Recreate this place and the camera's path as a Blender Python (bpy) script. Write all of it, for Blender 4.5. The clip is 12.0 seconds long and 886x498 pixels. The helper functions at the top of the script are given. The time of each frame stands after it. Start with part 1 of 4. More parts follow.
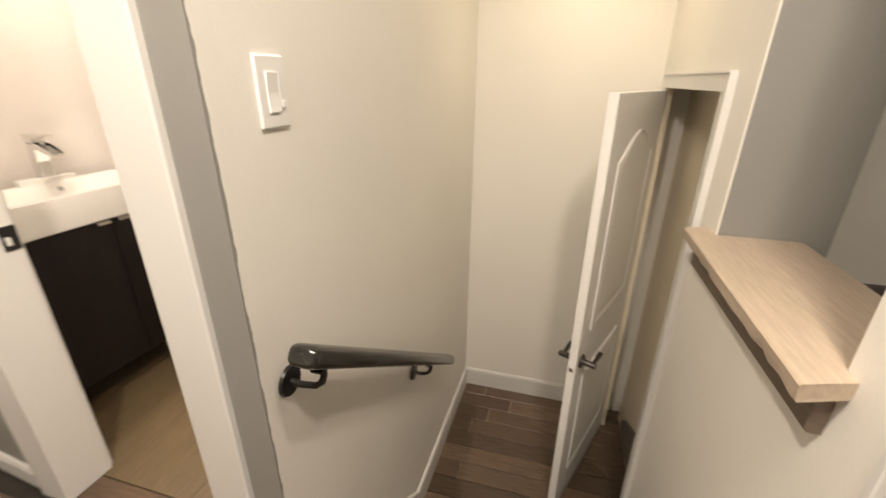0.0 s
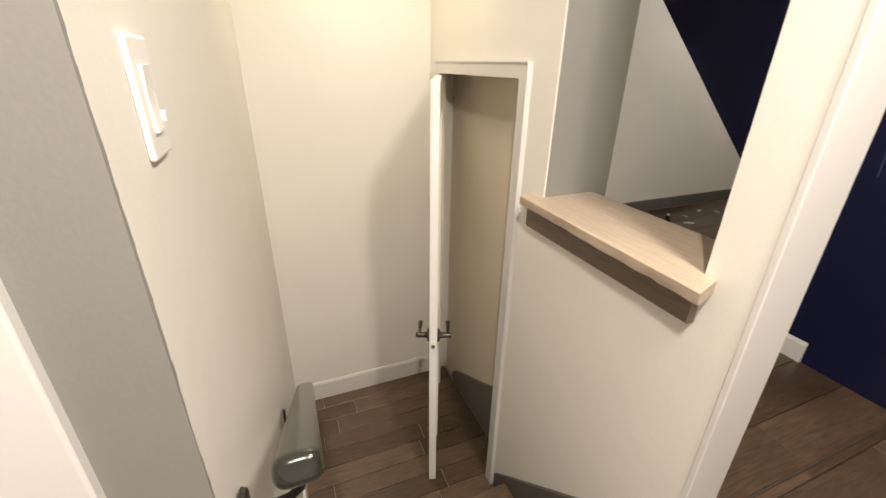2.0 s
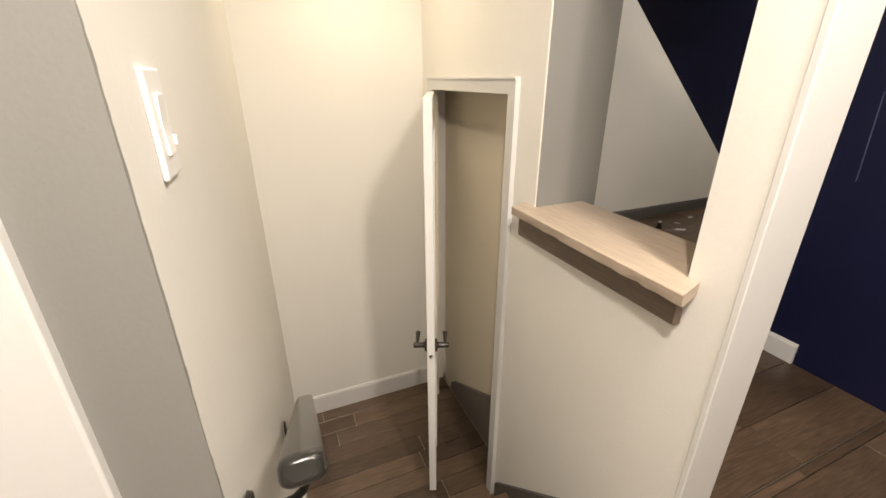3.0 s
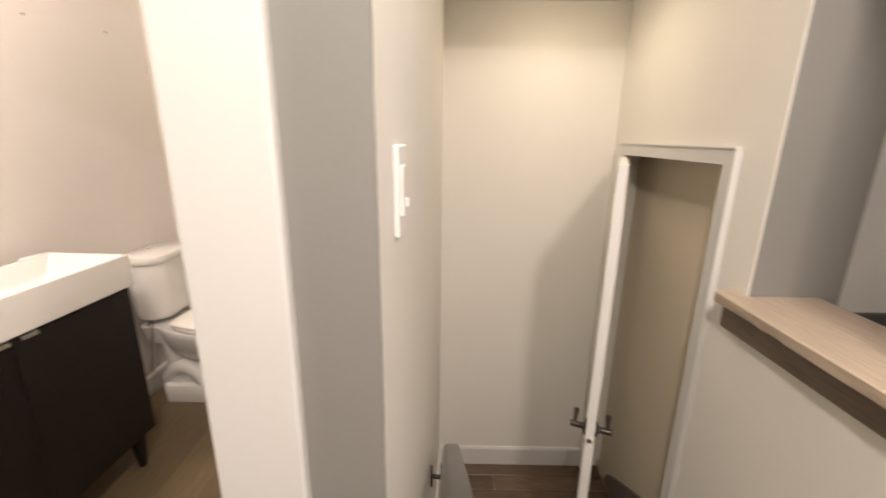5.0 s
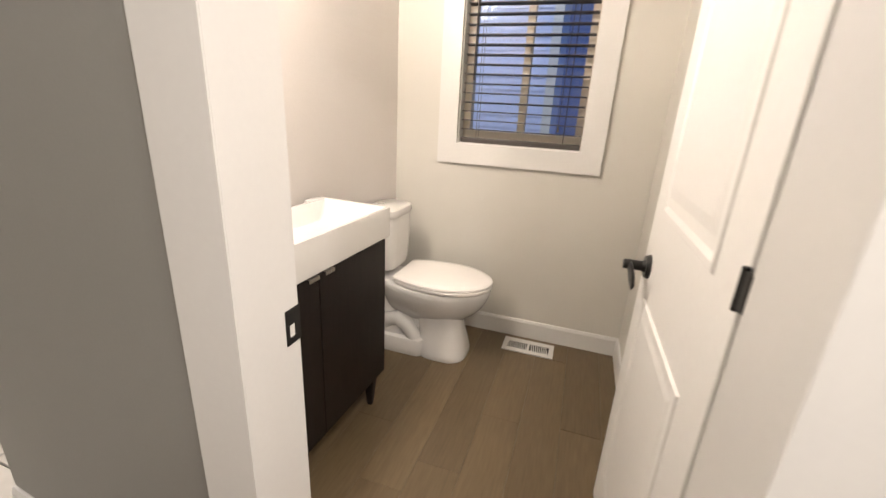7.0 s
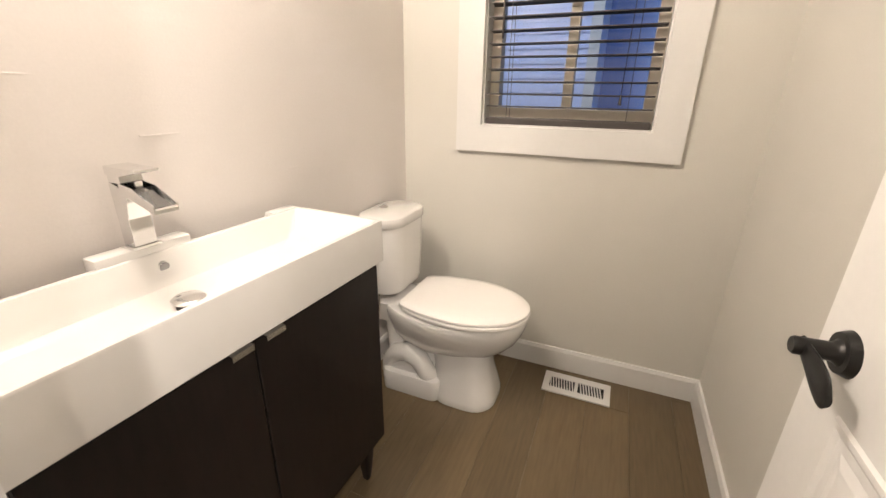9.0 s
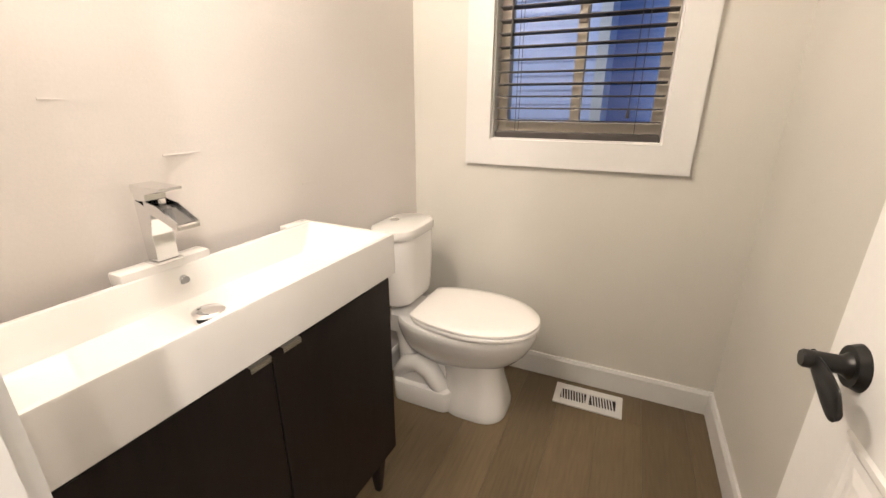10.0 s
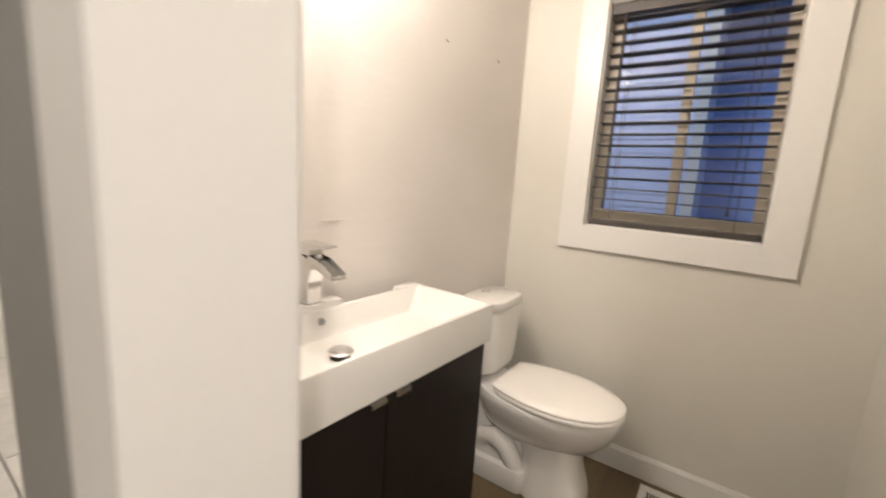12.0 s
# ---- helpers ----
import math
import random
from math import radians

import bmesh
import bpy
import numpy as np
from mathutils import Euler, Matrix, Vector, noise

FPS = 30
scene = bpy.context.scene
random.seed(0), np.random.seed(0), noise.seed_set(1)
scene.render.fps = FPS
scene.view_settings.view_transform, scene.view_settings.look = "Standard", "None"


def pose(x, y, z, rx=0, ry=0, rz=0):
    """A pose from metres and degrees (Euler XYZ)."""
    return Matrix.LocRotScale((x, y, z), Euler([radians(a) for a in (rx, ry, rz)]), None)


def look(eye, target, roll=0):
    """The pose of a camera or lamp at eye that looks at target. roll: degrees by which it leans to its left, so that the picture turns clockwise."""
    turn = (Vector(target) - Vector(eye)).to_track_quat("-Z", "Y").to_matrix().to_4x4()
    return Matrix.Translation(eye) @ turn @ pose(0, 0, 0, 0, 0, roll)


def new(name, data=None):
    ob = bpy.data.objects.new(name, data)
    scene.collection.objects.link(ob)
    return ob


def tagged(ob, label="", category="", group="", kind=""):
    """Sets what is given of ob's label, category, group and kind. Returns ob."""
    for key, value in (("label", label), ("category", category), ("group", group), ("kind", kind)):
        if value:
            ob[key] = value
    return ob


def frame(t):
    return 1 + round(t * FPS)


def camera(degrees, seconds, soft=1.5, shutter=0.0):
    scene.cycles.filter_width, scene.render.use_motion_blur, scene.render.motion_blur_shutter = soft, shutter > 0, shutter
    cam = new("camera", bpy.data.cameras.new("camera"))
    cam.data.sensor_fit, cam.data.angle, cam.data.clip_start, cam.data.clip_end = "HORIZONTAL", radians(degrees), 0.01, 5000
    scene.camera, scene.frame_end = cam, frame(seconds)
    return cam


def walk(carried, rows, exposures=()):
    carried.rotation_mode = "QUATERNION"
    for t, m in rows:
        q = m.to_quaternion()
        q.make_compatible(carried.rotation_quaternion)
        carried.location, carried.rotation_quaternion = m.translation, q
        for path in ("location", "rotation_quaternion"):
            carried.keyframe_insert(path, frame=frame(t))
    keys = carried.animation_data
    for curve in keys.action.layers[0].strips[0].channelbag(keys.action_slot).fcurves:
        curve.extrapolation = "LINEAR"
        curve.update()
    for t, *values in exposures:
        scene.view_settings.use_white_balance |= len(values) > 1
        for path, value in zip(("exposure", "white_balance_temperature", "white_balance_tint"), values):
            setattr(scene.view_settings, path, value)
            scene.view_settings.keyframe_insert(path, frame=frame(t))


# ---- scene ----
cam = camera(94.3, 12.0, shutter=0.5)
PATH = [
    (0, (-0.018, 0.062, 1.263), (-0.505, 1.845, 0.499), 0.5),
    (0.5, (-0.15, 0.093, 1.25), (-0.224, 1.906, 0.409), 3.2),
    (1, (-0.286, 0.18, 1.262), (-0.042, 1.971, 0.406), 1.9),
    (1.5, (-0.363, 0.208, 1.273), (0.161, 1.95, 0.442), 1.9),
    (2, (-0.403, 0.181, 1.278), (0.298, 1.865, 0.456), 1.0),
    (2.5, (-0.408, 0.144, 1.285), (0.321, 1.824, 0.482), 0.1),
    (4.3, (-0.423, 0.144, 1.301), (0.013, 1.998, 0.691), 0.0),
    (4.5, (-0.421, 0.145, 1.308), (-0.1, 2.032, 0.729), -0.0),
    (5, (-0.455, 0.163, 1.311), (-0.469, 2.093, 0.783), 0.7),
    (5.5, (-0.515, 0.133, 1.298), (-0.938, 2.027, 0.817), 1.8),
    (6, (-0.632, 0.121, 1.295), (-1.344, 1.924, 0.803), 2.8),
    (6.5, (-0.818, 0.119, 1.271), (-1.485, 1.928, 0.738), 3.1),
    (6.7, (-0.882, 0.136, 1.255), (-1.464, 1.958, 0.671), 3.4),
    (8.3, (-1.077, 0.627, 1.217), (-1.712, 2.382, 0.498), 2.1),
    (8.5, (-1.089, 0.664, 1.204), (-1.742, 2.414, 0.491), 1.8),
    (9, (-1.072, 0.7, 1.198), (-1.788, 2.427, 0.488), 0.9),
    (9.5, (-1.066, 0.695, 1.205), (-1.815, 2.416, 0.515), 0.4),
    (10, (-1.07, 0.684, 1.212), (-1.834, 2.409, 0.547), 0.2),
    (10.5, (-1.063, 0.685, 1.215), (-1.85, 2.414, 0.59), 0.4),
    (11, (-1.058, 0.685, 1.215), (-1.904, 2.408, 0.653), 0.9),
    (11.5, (-1.072, 0.652, 1.219), (-1.977, 2.368, 0.732), 1.8),
    (12, (-1.09, 0.532, 1.238), (-2.201, 2.16, 0.902), 3.7),
]
walk(cam, [(t, look(eye, target, roll)) for t, eye, target, roll in PATH],
     exposures=[(0, 0.04, 7150, 11), (0.5, 0.12, 7000, 10), (1.5, 0.26, 6750, 10), (2.5, 0.28, 6750, 10), (4.5, 0.04, 6700, 13), (5, -0.1, 6800, 15), (5.5, -0.38, 6900, 17), (6, -0.28, 6700, 14), (6.5, -0.02, 6500, 12), (9.5, 0.0, 6600, 11), (11, -0.01, 6600, 11), (12, -0.29, 6550, 10)])

# ---------------------------------------------------------------- light
world = bpy.data.worlds.new("dusk_sky")
scene.world = world
world.use_nodes = True
wn = world.node_tree.nodes
sky = wn.new("ShaderNodeTexSky")
sky.sky_type = "NISHITA"
sky.sun_disc = False
sky.sun_elevation = radians(34)
sky.sun_rotation = radians(200)
sky.ozone_density = 6.0
world.node_tree.links.new(sky.outputs["Color"], wn["Background"].inputs["Color"])
wn["Background"].inputs["Strength"].default_value = 0.14
scene.view_settings.exposure = 0.0


def lamp(name, place, watts, colour, radius):
    data = bpy.data.lights.new(name, "POINT")
    data.energy, data.color, data.shadow_soft_size = watts, colour, radius
    ob = new(name, data)
    ob.location = place
    return ob


sun_data = bpy.data.lights.new("dusk_sun", "SUN")
sun_data.energy, sun_data.angle, sun_data.color = 0.8, radians(12), (0.86, 0.92, 1.0)
sun = new("dusk_sun", sun_data)
sun.rotation_euler = (radians(56), 0, radians(-20))

glow = bpy.data.lights.new("landing_lamp_glow", "AREA")
glow.shape, glow.size, glow.energy, glow.color = "DISK", 0.20, 1.7, (1.0, 0.87, 0.66)
new("landing_lamp_glow", glow).location = (0.04, 2.00, 1.868)
lamp("vanity_bulb", (-1.893, 0.97, 2.06), 16, (1.0, 0.895, 0.79), 0.05)
lamp("vanity_bulb", (-1.893, 1.29, 2.06), 16, (1.0, 0.895, 0.79), 0.05)
for hall_place, hall_watts in (((-0.50, -0.08, 2.352), 35), ((0.29, 0.30, 2.352), 13), ((0.25, -0.15, 2.352), 20)):
    down = bpy.data.lights.new("hall_bulb", "AREA")
    down.shape, down.size, down.energy, down.color = "DISK", 0.085, hall_watts, (1.0, 0.915, 0.83)
    new("hall_bulb", down).location = hall_place
# unseen fill lights, added to brighten the two side rooms
lamp("tile_room_fill", (-3.4, 0.9, 2.28), 70, (1.0, 0.95, 0.90), 0.10)
lamp("next_room_fill", (3.1, 1.6, 2.28), 27, (1.0, 0.95, 0.89), 0.10)


# ---------------------------------------------------------------- materials
def nodes_of(name):
    m = bpy.data.materials.new(name)
    m.use_nodes = True
    return m, m.node_tree.nodes, m.node_tree.links, m.node_tree.nodes["Principled BSDF"]


def surface(name, colour, rough, metal=0.0, grain=60.0, vary=0.05, stain=0.05, bump=0.02, stretch=(1, 1, 1), random_tint=0.0, coat=0.0):
    """Base colour with fine grain and broad unevenness, roughness that follows, and fine relief."""
    m, n, l, b = nodes_of(name)
    geo = n.new("ShaderNodeNewGeometry")
    mp = n.new("ShaderNodeMapping")
    mp.inputs["Scale"].default_value = stretch
    l.new(geo.outputs["Position"], mp.inputs["Vector"])
    fine, broad = n.new("ShaderNodeTexNoise"), n.new("ShaderNodeTexNoise")
    fine.inputs["Scale"].default_value, fine.inputs["Detail"].default_value = grain, 6
    broad.inputs["Scale"].default_value, broad.inputs["Detail"].default_value = 1.7, 3
    l.new(mp.outputs["Vector"], fine.inputs["Vector"])
    l.new(geo.outputs["Position"], broad.inputs["Vector"])
    total = None
    for node, amount in ((fine, vary), (broad, stain)):
        r = n.new("ShaderNodeMapRange")
        r.inputs["From Min"].default_value, r.inputs["From Max"].default_value = 0.25, 0.75
        r.inputs["To Min"].default_value, r.inputs["To Max"].default_value = 1 - amount, 1 + amount
        l.new(node.outputs["Fac"], r.inputs["Value"])
        if total is None:
            total = r.outputs["Result"]
        else:
            mul = n.new("ShaderNodeMath")
            mul.operation = "MULTIPLY"
            l.new(total, mul.inputs[0])
            l.new(r.outputs["Result"], mul.inputs[1])
            total = mul.outputs[0]
    if random_tint:
        info = n.new("ShaderNodeObjectInfo")
        r = n.new("ShaderNodeMapRange")
        r.inputs["To Min"].default_value, r.inputs["To Max"].default_value = 1 - random_tint, 1 + random_tint
        l.new(info.outputs["Random"], r.inputs["Value"])
        mul = n.new("ShaderNodeMath")
        mul.operation = "MULTIPLY"
        l.new(total, mul.inputs[0])
        l.new(r.outputs["Result"], mul.inputs[1])
        total = mul.outputs[0]
        shift = n.new("ShaderNodeVectorMath")
        shift.operation = "MULTIPLY_ADD"
        comb = n.new("ShaderNodeCombineXYZ")
        l.new(info.outputs["Random"], comb.inputs[0])
        l.new(info.outputs["Random"], comb.inputs[2])
        shift.inputs[1].default_value = (37, 11, 53)
        l.new(comb.outputs[0], shift.inputs[0])
        l.new(mp.outputs["Vector"], shift.inputs[2])
        l.new(shift.outputs[0], fine.inputs["Vector"])
    tint = n.new("ShaderNodeVectorMath")
    tint.operation = "SCALE"
    tint.inputs[0].default_value = colour
    l.new(total, tint.inputs["Scale"])
    l.new(tint.outputs["Vector"], b.inputs["Base Color"])
    rr = n.new("ShaderNodeMapRange")
    rr.inputs["To Min"].default_value, rr.inputs["To Max"].default_value = max(0.02, rough - 0.07), min(1, rough + 0.07)
    l.new(broad.outputs["Fac"], rr.inputs["Value"])
    l.new(rr.outputs["Result"], b.inputs["Roughness"])
    b.inputs["Metallic"].default_value = metal
    b.inputs["Coat Weight"].default_value = coat
    if bump:
        bp = n.new("ShaderNodeBump")
        bp.inputs["Strength"].default_value, bp.inputs["Distance"].default_value = bump, 0.004
        l.new(fine.outputs["Fac"], bp.inputs["Height"])
        l.new(bp.outputs["Normal"], b.inputs["Normal"])
    return m


def glowing(name, colour, strength):
    m, n, l, b = nodes_of(name)
    b.inputs["Base Color"].default_value = (*colour, 1)
    b.inputs["Emission Color"].default_value = (*colour, 1)
    b.inputs["Emission Strength"].default_value = strength
    return m


def glassy(name):
    m, n, l, b = nodes_of(name)
    b.inputs["Base Color"].default_value = (1, 1, 1, 1)
    b.inputs["Roughness"].default_value = 0.01
    b.inputs["IOR"].default_value = 1.45
    b.inputs["Transmission Weight"].default_value = 1.0
    return m


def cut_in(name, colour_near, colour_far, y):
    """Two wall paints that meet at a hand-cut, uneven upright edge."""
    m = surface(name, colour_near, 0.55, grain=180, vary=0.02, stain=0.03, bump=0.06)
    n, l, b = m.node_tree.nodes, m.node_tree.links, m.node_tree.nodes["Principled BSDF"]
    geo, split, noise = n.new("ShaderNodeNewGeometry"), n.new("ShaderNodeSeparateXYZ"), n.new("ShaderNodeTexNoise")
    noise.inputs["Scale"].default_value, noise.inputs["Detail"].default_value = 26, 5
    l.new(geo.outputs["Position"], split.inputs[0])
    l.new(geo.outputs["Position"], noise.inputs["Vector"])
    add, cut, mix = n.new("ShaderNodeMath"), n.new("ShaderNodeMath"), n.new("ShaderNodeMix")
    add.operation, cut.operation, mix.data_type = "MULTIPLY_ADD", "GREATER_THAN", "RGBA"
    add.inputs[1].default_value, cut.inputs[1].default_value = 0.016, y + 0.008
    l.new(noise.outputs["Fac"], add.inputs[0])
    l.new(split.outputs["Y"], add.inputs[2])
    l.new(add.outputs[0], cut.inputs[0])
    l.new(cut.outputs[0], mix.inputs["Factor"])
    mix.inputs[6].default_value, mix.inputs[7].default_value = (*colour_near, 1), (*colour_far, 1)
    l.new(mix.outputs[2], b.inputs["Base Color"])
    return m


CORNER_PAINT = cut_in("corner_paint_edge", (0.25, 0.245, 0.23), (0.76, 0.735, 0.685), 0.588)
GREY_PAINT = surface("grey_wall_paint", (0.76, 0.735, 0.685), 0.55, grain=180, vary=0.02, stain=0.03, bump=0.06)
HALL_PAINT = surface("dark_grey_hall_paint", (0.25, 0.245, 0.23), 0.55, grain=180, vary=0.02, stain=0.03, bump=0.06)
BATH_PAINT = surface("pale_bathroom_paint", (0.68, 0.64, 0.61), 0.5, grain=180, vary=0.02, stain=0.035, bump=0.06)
# second, warmer paint, also toned down for the weaker lamplight on its walls
WARM_DIM_PAINT = surface("warm_grey_paint_dimmed", (0.60, 0.58, 0.53), 0.5, grain=180, vary=0.02, stain=0.035, bump=0.06)


def rolled(m):
    """Adds the faint level ripples that a paint roller and old filler leave under the paint."""
    n, l, b = m.node_tree.nodes, m.node_tree.links, m.node_tree.nodes["Principled BSDF"]
    geo, mp, ripple, bp = n.new("ShaderNodeNewGeometry"), n.new("ShaderNodeMapping"), n.new("ShaderNodeTexNoise"), n.new("ShaderNodeBump")
    mp.inputs["Scale"].default_value = (1, 1.6, 17)
    ripple.inputs["Scale"].default_value, ripple.inputs["Detail"].default_value = 1.6, 4
    bp.inputs["Strength"].default_value, bp.inputs["Distance"].default_value = 0.2, 0.006
    l.new(geo.outputs["Position"], mp.inputs["Vector"])
    l.new(mp.outputs["Vector"], ripple.inputs["Vector"])
    l.new(ripple.outputs["Fac"], bp.inputs["Height"])
    l.new(b.inputs["Normal"].links[0].from_socket, bp.inputs["Normal"])
    l.new(bp.outputs["Normal"], b.inputs["Normal"])
    return m


rolled(BATH_PAINT)
CREAM_PAINT = surface("cream_closet_paint", (0.72, 0.64, 0.50), 0.6, grain=160, vary=0.02, stain=0.04, bump=0.06)
BLUE_PAINT = surface("navy_wall_paint", (0.006, 0.008, 0.036), 0.38, grain=120, vary=0.12, stain=0.15, bump=0.12)
PALE_STREAK = surface("pale_blue_streak", (0.06, 0.075, 0.16), 0.6, grain=200, vary=0.3, stain=0.1, bump=0.1)
CEIL_PAINT = surface("white_ceiling_paint", (0.78, 0.77, 0.74), 0.8, grain=90, vary=0.03, stain=0.02, bump=0.15)
TRIM_PAINT = surface("white_trim_paint", (0.66, 0.65, 0.63), 0.35, grain=80, vary=0.012, stain=0.015, bump=0.02)
DOOR_PAINT = surface("white_door_paint", (0.80, 0.79, 0.765), 0.38, grain=70, vary=0.015, stain=0.02, bump=0.03)
DARK_PLANK = surface("dark_wood_plank", (0.105, 0.068, 0.044), 0.30, grain=9, vary=0.42, stain=0.30, bump=0.10, stretch=(1.2, 14, 4), random_tint=0.38)
BATH_PLANK = surface("brown_wood_plank", (0.125, 0.088, 0.047), 0.42, grain=8, vary=0.16, stain=0.20, bump=0.06, stretch=(14, 1.2, 4), random_tint=0.14)
GROUT = surface("floor_joint", (0.36, 0.29, 0.21), 0.8, grain=120, vary=0.1, bump=0.05)
DARK_JOINT = surface("dark_floor_joint", (0.02, 0.014, 0.010), 0.8, grain=120, vary=0.1, bump=0.05)
TILE = surface("pale_stone_tile", (0.52, 0.49, 0.45), 0.35, grain=14, vary=0.10, stain=0.08, bump=0.03, random_tint=0.07)
STRINGER = surface("dark_grey_stringer_paint", (0.10, 0.092, 0.082), 0.5, grain=90, vary=0.05, bump=0.04)
CLOSET_BOARD = surface("grey_brown_board_paint", (0.17, 0.148, 0.125), 0.5, grain=90, vary=0.06, bump=0.04)
OAK = surface("pale_oak", (0.42, 0.34, 0.262), 0.42, grain=9, vary=0.13, stain=0.06, bump=0.05, stretch=(14, 1.3, 8))
OAK_BROWN = surface("brown_moulding", (0.16, 0.12, 0.09), 0.5, grain=9, vary=0.2, bump=0.05, stretch=(8, 1.3, 14))
RAIL_PAINT = surface("dark_grey_rail_paint", (0.018, 0.017, 0.015), 0.22, grain=60, vary=0.06, bump=0.02, coat=0.15)
BLACK_METAL = surface("black_metal", (0.026, 0.025, 0.024), 0.30, metal=0.6, grain=90, vary=0.1, bump=0.01)
BLACK_PAINT = surface("black_painted_steel", (0.012, 0.011, 0.010), 0.5, grain=90, vary=0.1, bump=0.01)
BRONZE = surface("dark_bronze", (0.075, 0.066, 0.060), 0.34, metal=0.7, grain=90, vary=0.08, bump=0.01)
CHROME = surface("chrome", (0.80, 0.80, 0.80), 0.10, metal=1.0, grain=60, vary=0.01, stain=0.01, bump=0.0)
SMOKED = surface("smoked_chrome", (0.30, 0.30, 0.30), 0.15, metal=1.0, grain=60, vary=0.05, bump=0.0)
NICKEL = surface("brushed_nickel", (0.62, 0.60, 0.56), 0.28, metal=1.0, grain=60, vary=0.04, bump=0.01)
CERAMIC = surface("white_ceramic", (0.69, 0.675, 0.65), 0.08, grain=30, vary=0.01, stain=0.01, bump=0.0, coat=0.5)
SEAT_PLASTIC = surface("white_seat_plastic", (0.83, 0.80, 0.765), 0.22, grain=40, vary=0.01, stain=0.01, bump=0.0)
ESPRESSO = surface("espresso_wood_veneer", (0.009, 0.006, 0.005), 0.44, grain=7, vary=0.3, stain=0.15, bump=0.05, stretch=(9, 9, 1.2))
ESPRESSO.node_tree.nodes["Principled BSDF"].inputs["Specular IOR Level"].default_value = 0.25
PLASTIC = surface("white_plastic", (0.75, 0.74, 0.72), 0.3, grain=60, vary=0.01, stain=0.01, bump=0.0)
BLIND = surface("dark_brown_blind", (0.055, 0.046, 0.042), 0.42, grain=8, vary=0.2, bump=0.03, stretch=(1.2, 14, 14))
VINYL = surface("beige_vinyl_frame", (0.62, 0.56, 0.47), 0.4, grain=60, vary=0.03, bump=0.0)
SIDING = surface("pale_siding", (0.56, 0.63, 0.85), 0.6, grain=30, vary=0.06, stain=0.08, bump=0.05)
BLUE_SIDING = surface("blue_siding", (0.20, 0.32, 0.64), 0.6, grain=30, vary=0.06, stain=0.08, bump=0.05)
ROOFING = surface("dark_shingle", (0.05, 0.05, 0.055), 0.8, grain=40, vary=0.2, bump=0.2)
SOIL = surface("dark_lawn", (0.05, 0.07, 0.04), 0.9, grain=20, vary=0.3, bump=0.3)
# near-black that paints the shade inside small recesses
RECESS_SHADE = surface("painted_recess_shade", (0.01, 0.01, 0.01), 0.8, grain=30, bump=0.0)
OPAL = glowing("lit_opal_glass", (1.0, 0.86, 0.62), 5.0)
OPAL_COOL = glowing("lit_frosted_glass", (1.0, 0.90, 0.78), 5.0)
OPAL_BRIGHT = glowing("bright_frosted_glass", (1.0, 0.90, 0.78), 25.0)
GLASS = glassy("window_glass")


# ---------------------------------------------------------------- builders
def mesh_from(name, bm, material, smooth=False):
    bmesh.ops.recalc_face_normals(bm, faces=bm.faces[:])
    me = bpy.data.meshes.new(name)
    bm.to_mesh(me)
    bm.free()
    me.materials.append(material)
    if smooth:
        me.shade_smooth()
        me.set_sharp_from_angle(angle=radians(38))
    return me


def part(name, bm, material, parent=None, label="", smooth=False):
    ob = new(name, mesh_from(name, bm, material, smooth))
    ob.parent = parent
    if label:
        tagged(ob, label)
    return ob


def structure(name, bm, material, label, category, smooth=False):
    return tagged(part(name, bm, material, None, "", smooth), label, category, kind="structure")


def thing(name, place, label, category, group="", turn=0):
    ob = new(name)
    ob.empty_display_size = 0.05
    ob.matrix_basis = pose(*place, 0, 0, turn)
    return tagged(ob, label, category, group)


def add_box(bm, lo, hi, bevel=0.0, seg=2):
    c = [(a + b) / 2 for a, b in zip(lo, hi)]
    s = [abs(b - a) for a, b in zip(lo, hi)]
    r = bmesh.ops.create_cube(bm, size=1, matrix=Matrix.Translation(c) @ Matrix.Diagonal((*s, 1)))
    if bevel:
        edges = list({e for v in r["verts"] for e in v.link_edges})
        bmesh.ops.bevel(bm, geom=edges, offset=bevel, segments=seg, profile=0.5, affect="EDGES")
    return bm


def box(lo, hi, bevel=0.0, seg=2):
    return add_box(bmesh.new(), lo, hi, bevel, seg)


def boxes(*pairs):
    bm = bmesh.new()
    for lo, hi in pairs:
        add_box(bm, lo, hi)
    return bm


def prism(points, a0, a1, axis="z", bevel=0.0):
    """A polygon pushed along an axis; points are the two other coordinates in their order."""
    bm = bmesh.new()

    def at(p, a):
        return {"z": (p[0], p[1], a), "x": (a, p[0], p[1]), "y": (p[0], a, p[1])}[axis]
    low = [bm.verts.new(at(p, a0)) for p in points]
    high = [bm.verts.new(at(p, a1)) for p in points]
    k = len(points)
    bm.faces.new(low)
    bm.faces.new(high)
    for i in range(k):
        bm.faces.new((low[i], low[(i + 1) % k], high[(i + 1) % k], high[i]))
    if bevel:
        bmesh.ops.bevel(bm, geom=bm.edges[:], offset=bevel, segments=2, profile=0.5, affect="EDGES")
    return bm


def add_rod(bm, a, b, r0, r1=None, seg=20):
    a, b = Vector(a), Vector(b)
    d = b - a
    m = Matrix.Translation((a + b) / 2) @ d.to_track_quat("Z", "Y").to_matrix().to_4x4()
    bmesh.ops.create_cone(bm, cap_ends=True, segments=seg, radius1=r0, radius2=r0 if r1 is None else r1, depth=d.length, matrix=m)
    return bm


def rod(a, b, r0, r1=None, seg=20):
    return add_rod(bmesh.new(), a, b, r0, r1, seg)


